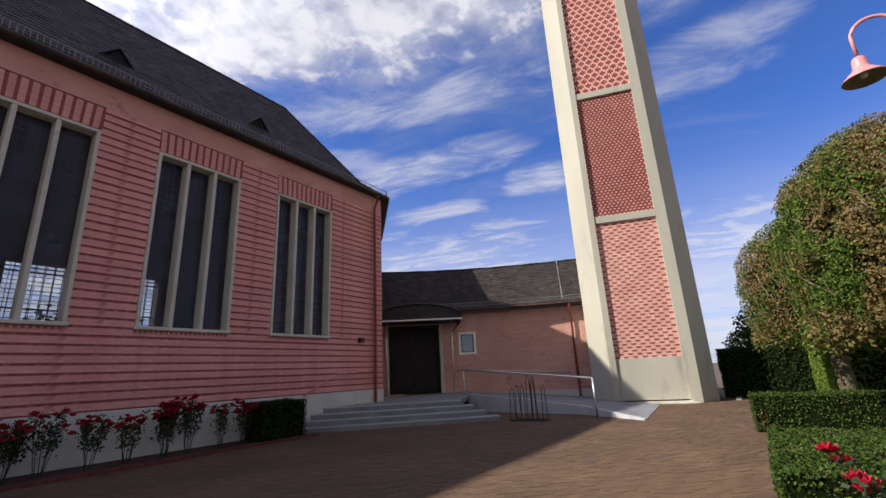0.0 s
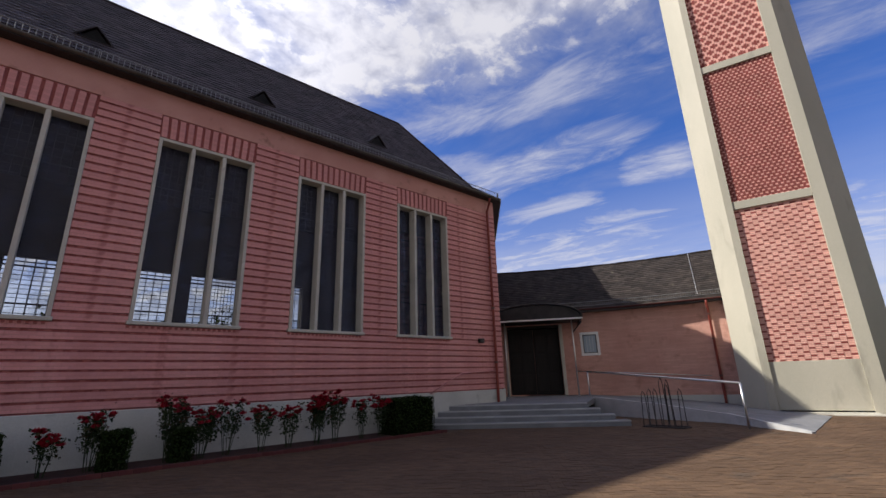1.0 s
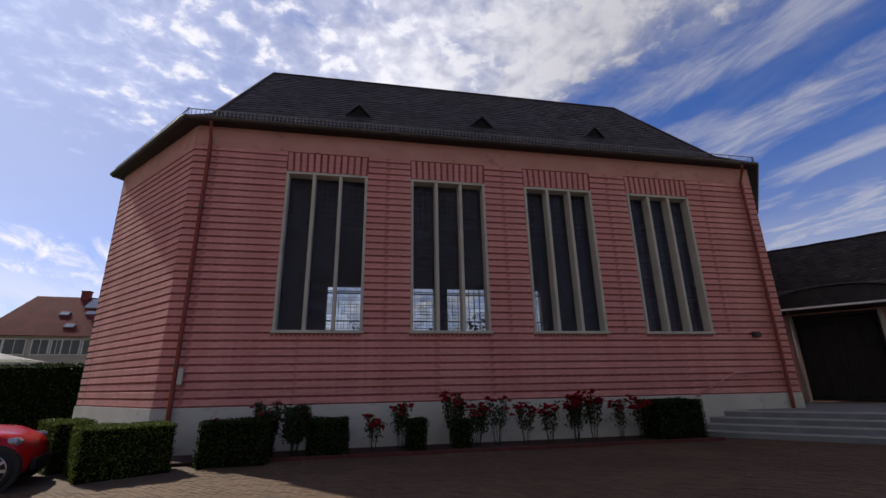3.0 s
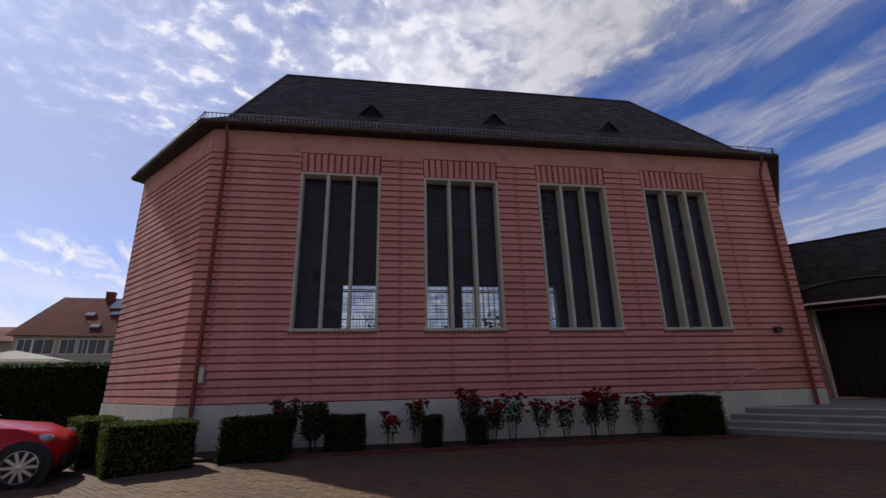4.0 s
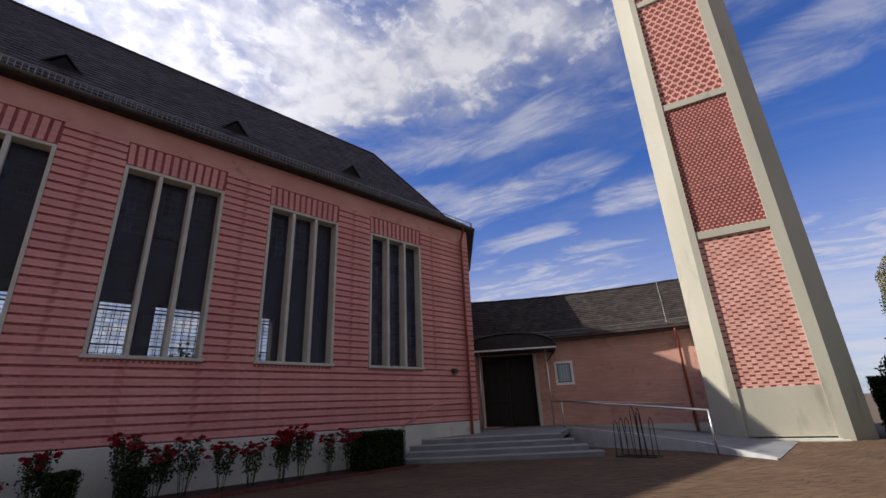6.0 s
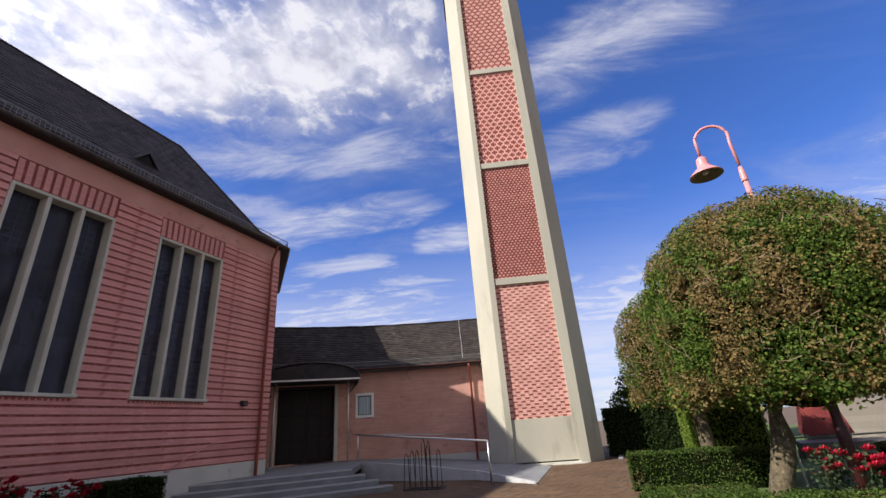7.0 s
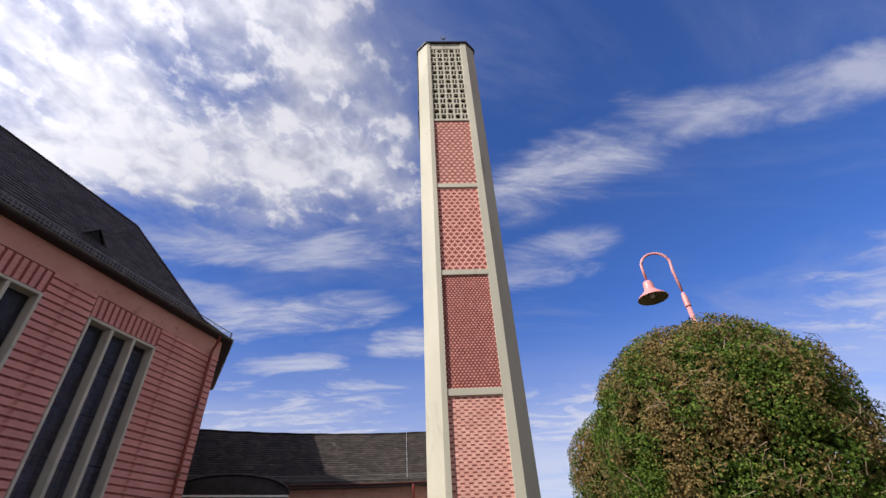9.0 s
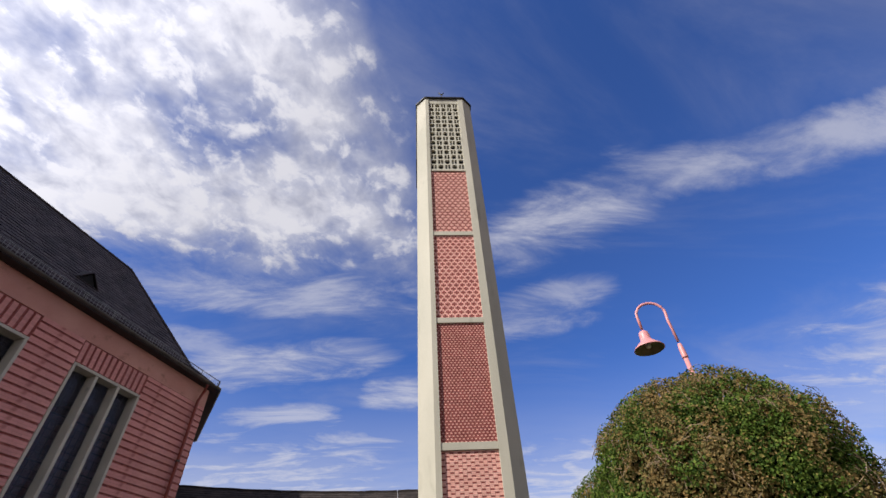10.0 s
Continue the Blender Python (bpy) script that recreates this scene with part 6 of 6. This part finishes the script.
q = [(-0.05, -0.70, 1.385), (-0.05, 0.70, 1.385), (0.60, 0.74, 1.04), (0.60, -0.74, 1.04)]
f = b.faces.new([b.verts.new((x + 0.01, y, z + 0.02)) for x, y, z in q])
bmesh.ops.solidify(b, geom=[f], thickness=0.015)
part("windscreen", b, CAR_GLASS, car)
part("bumper_grille", boxes((1.88, 1.955, -0.50, 0.50, 0.26, 0.44), bevel=0.02), BLACK_PLASTIC_VOID, car)
part("sill_trim", boxes((-0.85, 0.85, -0.872, -0.80, 0.18, 0.27), (-0.85, 0.85, 0.80, 0.872, 0.18, 0.27), bevel=0.01), BLACK_PLASTIC_VOID, car)


# ---------- houses ----------
def gable_block(name, parent, x0, x1, y0, y1, z0, z1, zr, wall_mat, roof_mat, hip=0.0, over=0.4):
    """Walls and a hipped or gabled roof; the ridge runs along x."""
    part("wall", boxes((x0, x1, y0, y1, z0, z1)), wall_mat, parent)
    b = bmesh.new()
    ym = (y0 + y1) / 2
    e = [(x0 - over, y0 - over, z1), (x1 + over, y0 - over, z1), (x1 + over, y1 + over, z1), (x0 - over, y1 + over, z1)]
    v = [b.verts.new(p) for p in e] + [b.verts.new((x0 - over + hip, ym, zr)), b.verts.new((x1 + over - hip, ym, zr))]
    for f in ((0, 1, 5, 4), (2, 3, 4, 5), (1, 2, 5), (3, 0, 4)):
        b.faces.new([v[i] for i in f])
    bmesh.ops.solidify(b, geom=b.faces[:], thickness=0.12)
    return part("roof", b, roof_mat, parent)


def far_window(parent, x, y, z, w, h, face=-1):
    wn_ = part("window", boxes((x - w / 2, x + w / 2, y - 0.06, y + 0.02, z, z + h)), WHITE, parent, "white window frame")
    part("pane", boxes((x - w / 2 + 0.08, x - 0.03, y - 0.075, y - 0.062, z + 0.08, z + h - 0.08), (x + 0.03, x + w / 2 - 0.08, y - 0.075, y - 0.062, z + 0.08, z + h - 0.08)), FAR_GLASS, wn_)


# terraced house behind the tall hedge
hs = thing("terraced_house", "cream house with a steep red-brown tile roof, chimney and skylights", "house", (-23.5, 38.0, 0), turn=7)
rf = gable_block("terraced_house", hs, -3.4, 13, 0, 9, 0, 5.55, 9.30, HOUSE_WALL, TILE_RED, hip=0.9)
part("side_wing", boxes((-12, -3.41, 1.0, 8.0, 0, 5.2)), HOUSE_WALL, hs)
b = bmesh.new()
v = [b.verts.new(p) for p in ((-12.3, 0.4, 5.2), (-3.3, 0.4, 5.2), (-3.3, 4.5, 6.7), (-12.3, 4.5, 6.7), (-3.3, 8.6, 5.2), (-12.3, 8.6, 5.2))]
for f in ((0, 1, 2, 3), (3, 2, 4, 5)):
    b.faces.new([v[k] for k in f])
bmesh.ops.solidify(b, geom=b.faces[:], thickness=0.12)
part("wing_roof", b, TILE_RED, hs)
part("chimney", boxes((0.3, 0.88, 4.1, 4.7, 8.6, 9.75), (0.25, 0.93, 4.05, 4.75, 9.75, 9.82)), TILE_RED, rf, "brick chimney")
pitch = math.atan2(3.75, 4.9)
for x, f in ((0.3, 0.52), (2.0, 0.55), (1.4, 0.22)):
    m = Matrix.Translation((x, -0.4 + 4.9 * f, 5.56 + 3.75 * f)) @ Matrix.Rotation(pitch, 4, "X")
    part("skylight", boxes((-0.32, 0.32, -0.24, 0.24, 0.0, 0.10), m=m), SOLAR, rf, "roof skylight")
m = Matrix.Translation((2.7, -0.4 + 4.9 * 0.80, 5.56 + 3.75 * 0.80)) @ Matrix.Rotation(pitch, 4, "X")
part("solar_panel", boxes((-1.5, 1.5, -0.75, 0.75, 0.0, 0.12), m=m), SOLAR, rf, "large glazed roof panel")
for x, w in ((-2.6, 1.0), (-1.4, 1.4), (0.15, 1.1), (1.15, 0.7), (2.05, 1.2), (3.3, 1.1), (6.0, 1.6)):
    far_window(hs, x, 0, 4.15, w, 1.2)
# awning beside the house
aw = thing("garden_pavilion", "white-roofed garden pavilion behind the hedge", "pavilion", (-20.1, 28.5, 0), turn=14)
b = bmesh.new()
e = [b.verts.new(p) for p in ((-2.3, -1.5, 3.25), (2.3, -1.5, 3.25), (2.3, 1.5, 3.25), (-2.3, 1.5, 3.25))]
t0 = b.verts.new((0, 0, 3.80))
for i in range(4):
    b.faces.new((e[i], e[(i + 1) % 4], t0))
bmesh.ops.solidify(b, geom=b.faces[:], thickness=0.04)
part("pavilion_roof", b, FABRIC, aw)
for x in (-2.1, 2.1):
    for y in (-1.4, 1.4):
        b = bmesh.new()
        tube(b, [(x, y, 0), (x, y, 3.27)], 0.05, 6)
        part("post", b, WHITE, aw)

# houses beyond the garden
h2 = thing("neighbour_house", "pale block gable wall with an orange tile roof", "house", (25.0, -9.1, 0), turn=-5)
b = bmesh.new()
# gable end that faces the path
q = [(0.07, -4.4, -0.1), (0.07, 2.0, -0.1), (0.07, 2.0, 2.7), (0.07, 0.1, 4.8), (0.07, -0.5, 4.8), (0.07, -4.4, 0.95)]
f = b.faces.new([b.verts.new(p) for p in q])
bmesh.ops.solidify(b, geom=[f], thickness=0.3)
part("gable_wall", b, PALE_BLOCK, h2, "pale block gable wall")
b = bmesh.new()
rowsr = [[(-0.4, 2.3, 2.45), (9, 2.3, 2.45)], [(-0.4, 0.1, 4.92), (9, 0.1, 4.92)], [(-0.4, -0.5, 4.92), (9, -0.5, 4.92)], [(-0.4, -4.7, 0.78), (9, -4.7, 0.78)]]
vs = [[b.verts.new(p) for p in r] for r in rowsr]
for r0, r1 in zip(vs, vs[1:]):
    b.faces.new((r0[0], r0[1], r1[1], r1[0]))
bmesh.ops.solidify(b, geom=b.faces[:], thickness=0.12)
part("roof", b, TILE_RED, h2, "dark red tile roof")
# swept roof of the low wing before the gable
b = bmesh.new()
cur = [(-1.5 + 0.9 * (k / 10), 0.55 - 3.3 * (k / 10), -0.25 + 2.8 * (k / 10) ** 1.35) for k in range(11)]
r0 = [b.verts.new(p) for p in cur]
r1 = [b.verts.new((p[0] - 0.4, p[1] - 5.0, p[2])) for p in cur]
for k in range(10):
    b.faces.new((r0[k], r0[k + 1], r1[k + 1], r1[k]))
bmesh.ops.solidify(b, geom=b.faces[:], thickness=0.14)
part("lower_roof", b, TILE_ORANGE, h2, "swept orange tile roof", smooth=True)
h3 = thing("garden_shed", "small red-brown tiled shed beyond the garden", "shed", (22.0, -6.15, 0), turn=80)
gable_block("garden_shed", h3, -0.55, 0.55, 0, 2.0, 0, 0.62, 2.3, GUTTER, TILE_RED, hip=0.25, over=0.1)
part("low_roof", boxes((-1.3, 1.0, 2.15, 3.6, -0.05, 0.48), bevel=0.02), GUTTER, h3, "flat grey lean-to roof")
# garden rail behind the roses
gr = thing("garden_rail", "thin metal rail between the garden plots", "rail", (13.0, -3.0, 0))
b = bmesh.new()
tube(b, [(0, 0, 0.95), (0.3, -3.5, 0.95)], 0.02, 6)
part("top_rail", b, STEEL, gr)
for f in (0.0, 0.5, 1.0):
    b = bmesh.new()
    tube(b, [(0.3 * f, -3.5 * f, 0), (0.3 * f, -3.5 * f, 0.95)], 0.02, 6)
    part("post", b, STEEL, gr)
# low stone kerb by the tower foot
gk = thing("path_kerb", "low grey stone kerb between paving and garden", "kerb", kind="structure")
for i in range(2, 6):
    part("kerb_stone", boxes((20.9 + i * 0.75, 21.63 + i * 0.75, 0.85 + 0.02 * i, 1.05 + 0.02 * i, -0.1, 0.06), bevel=0.015), STEP, gk)
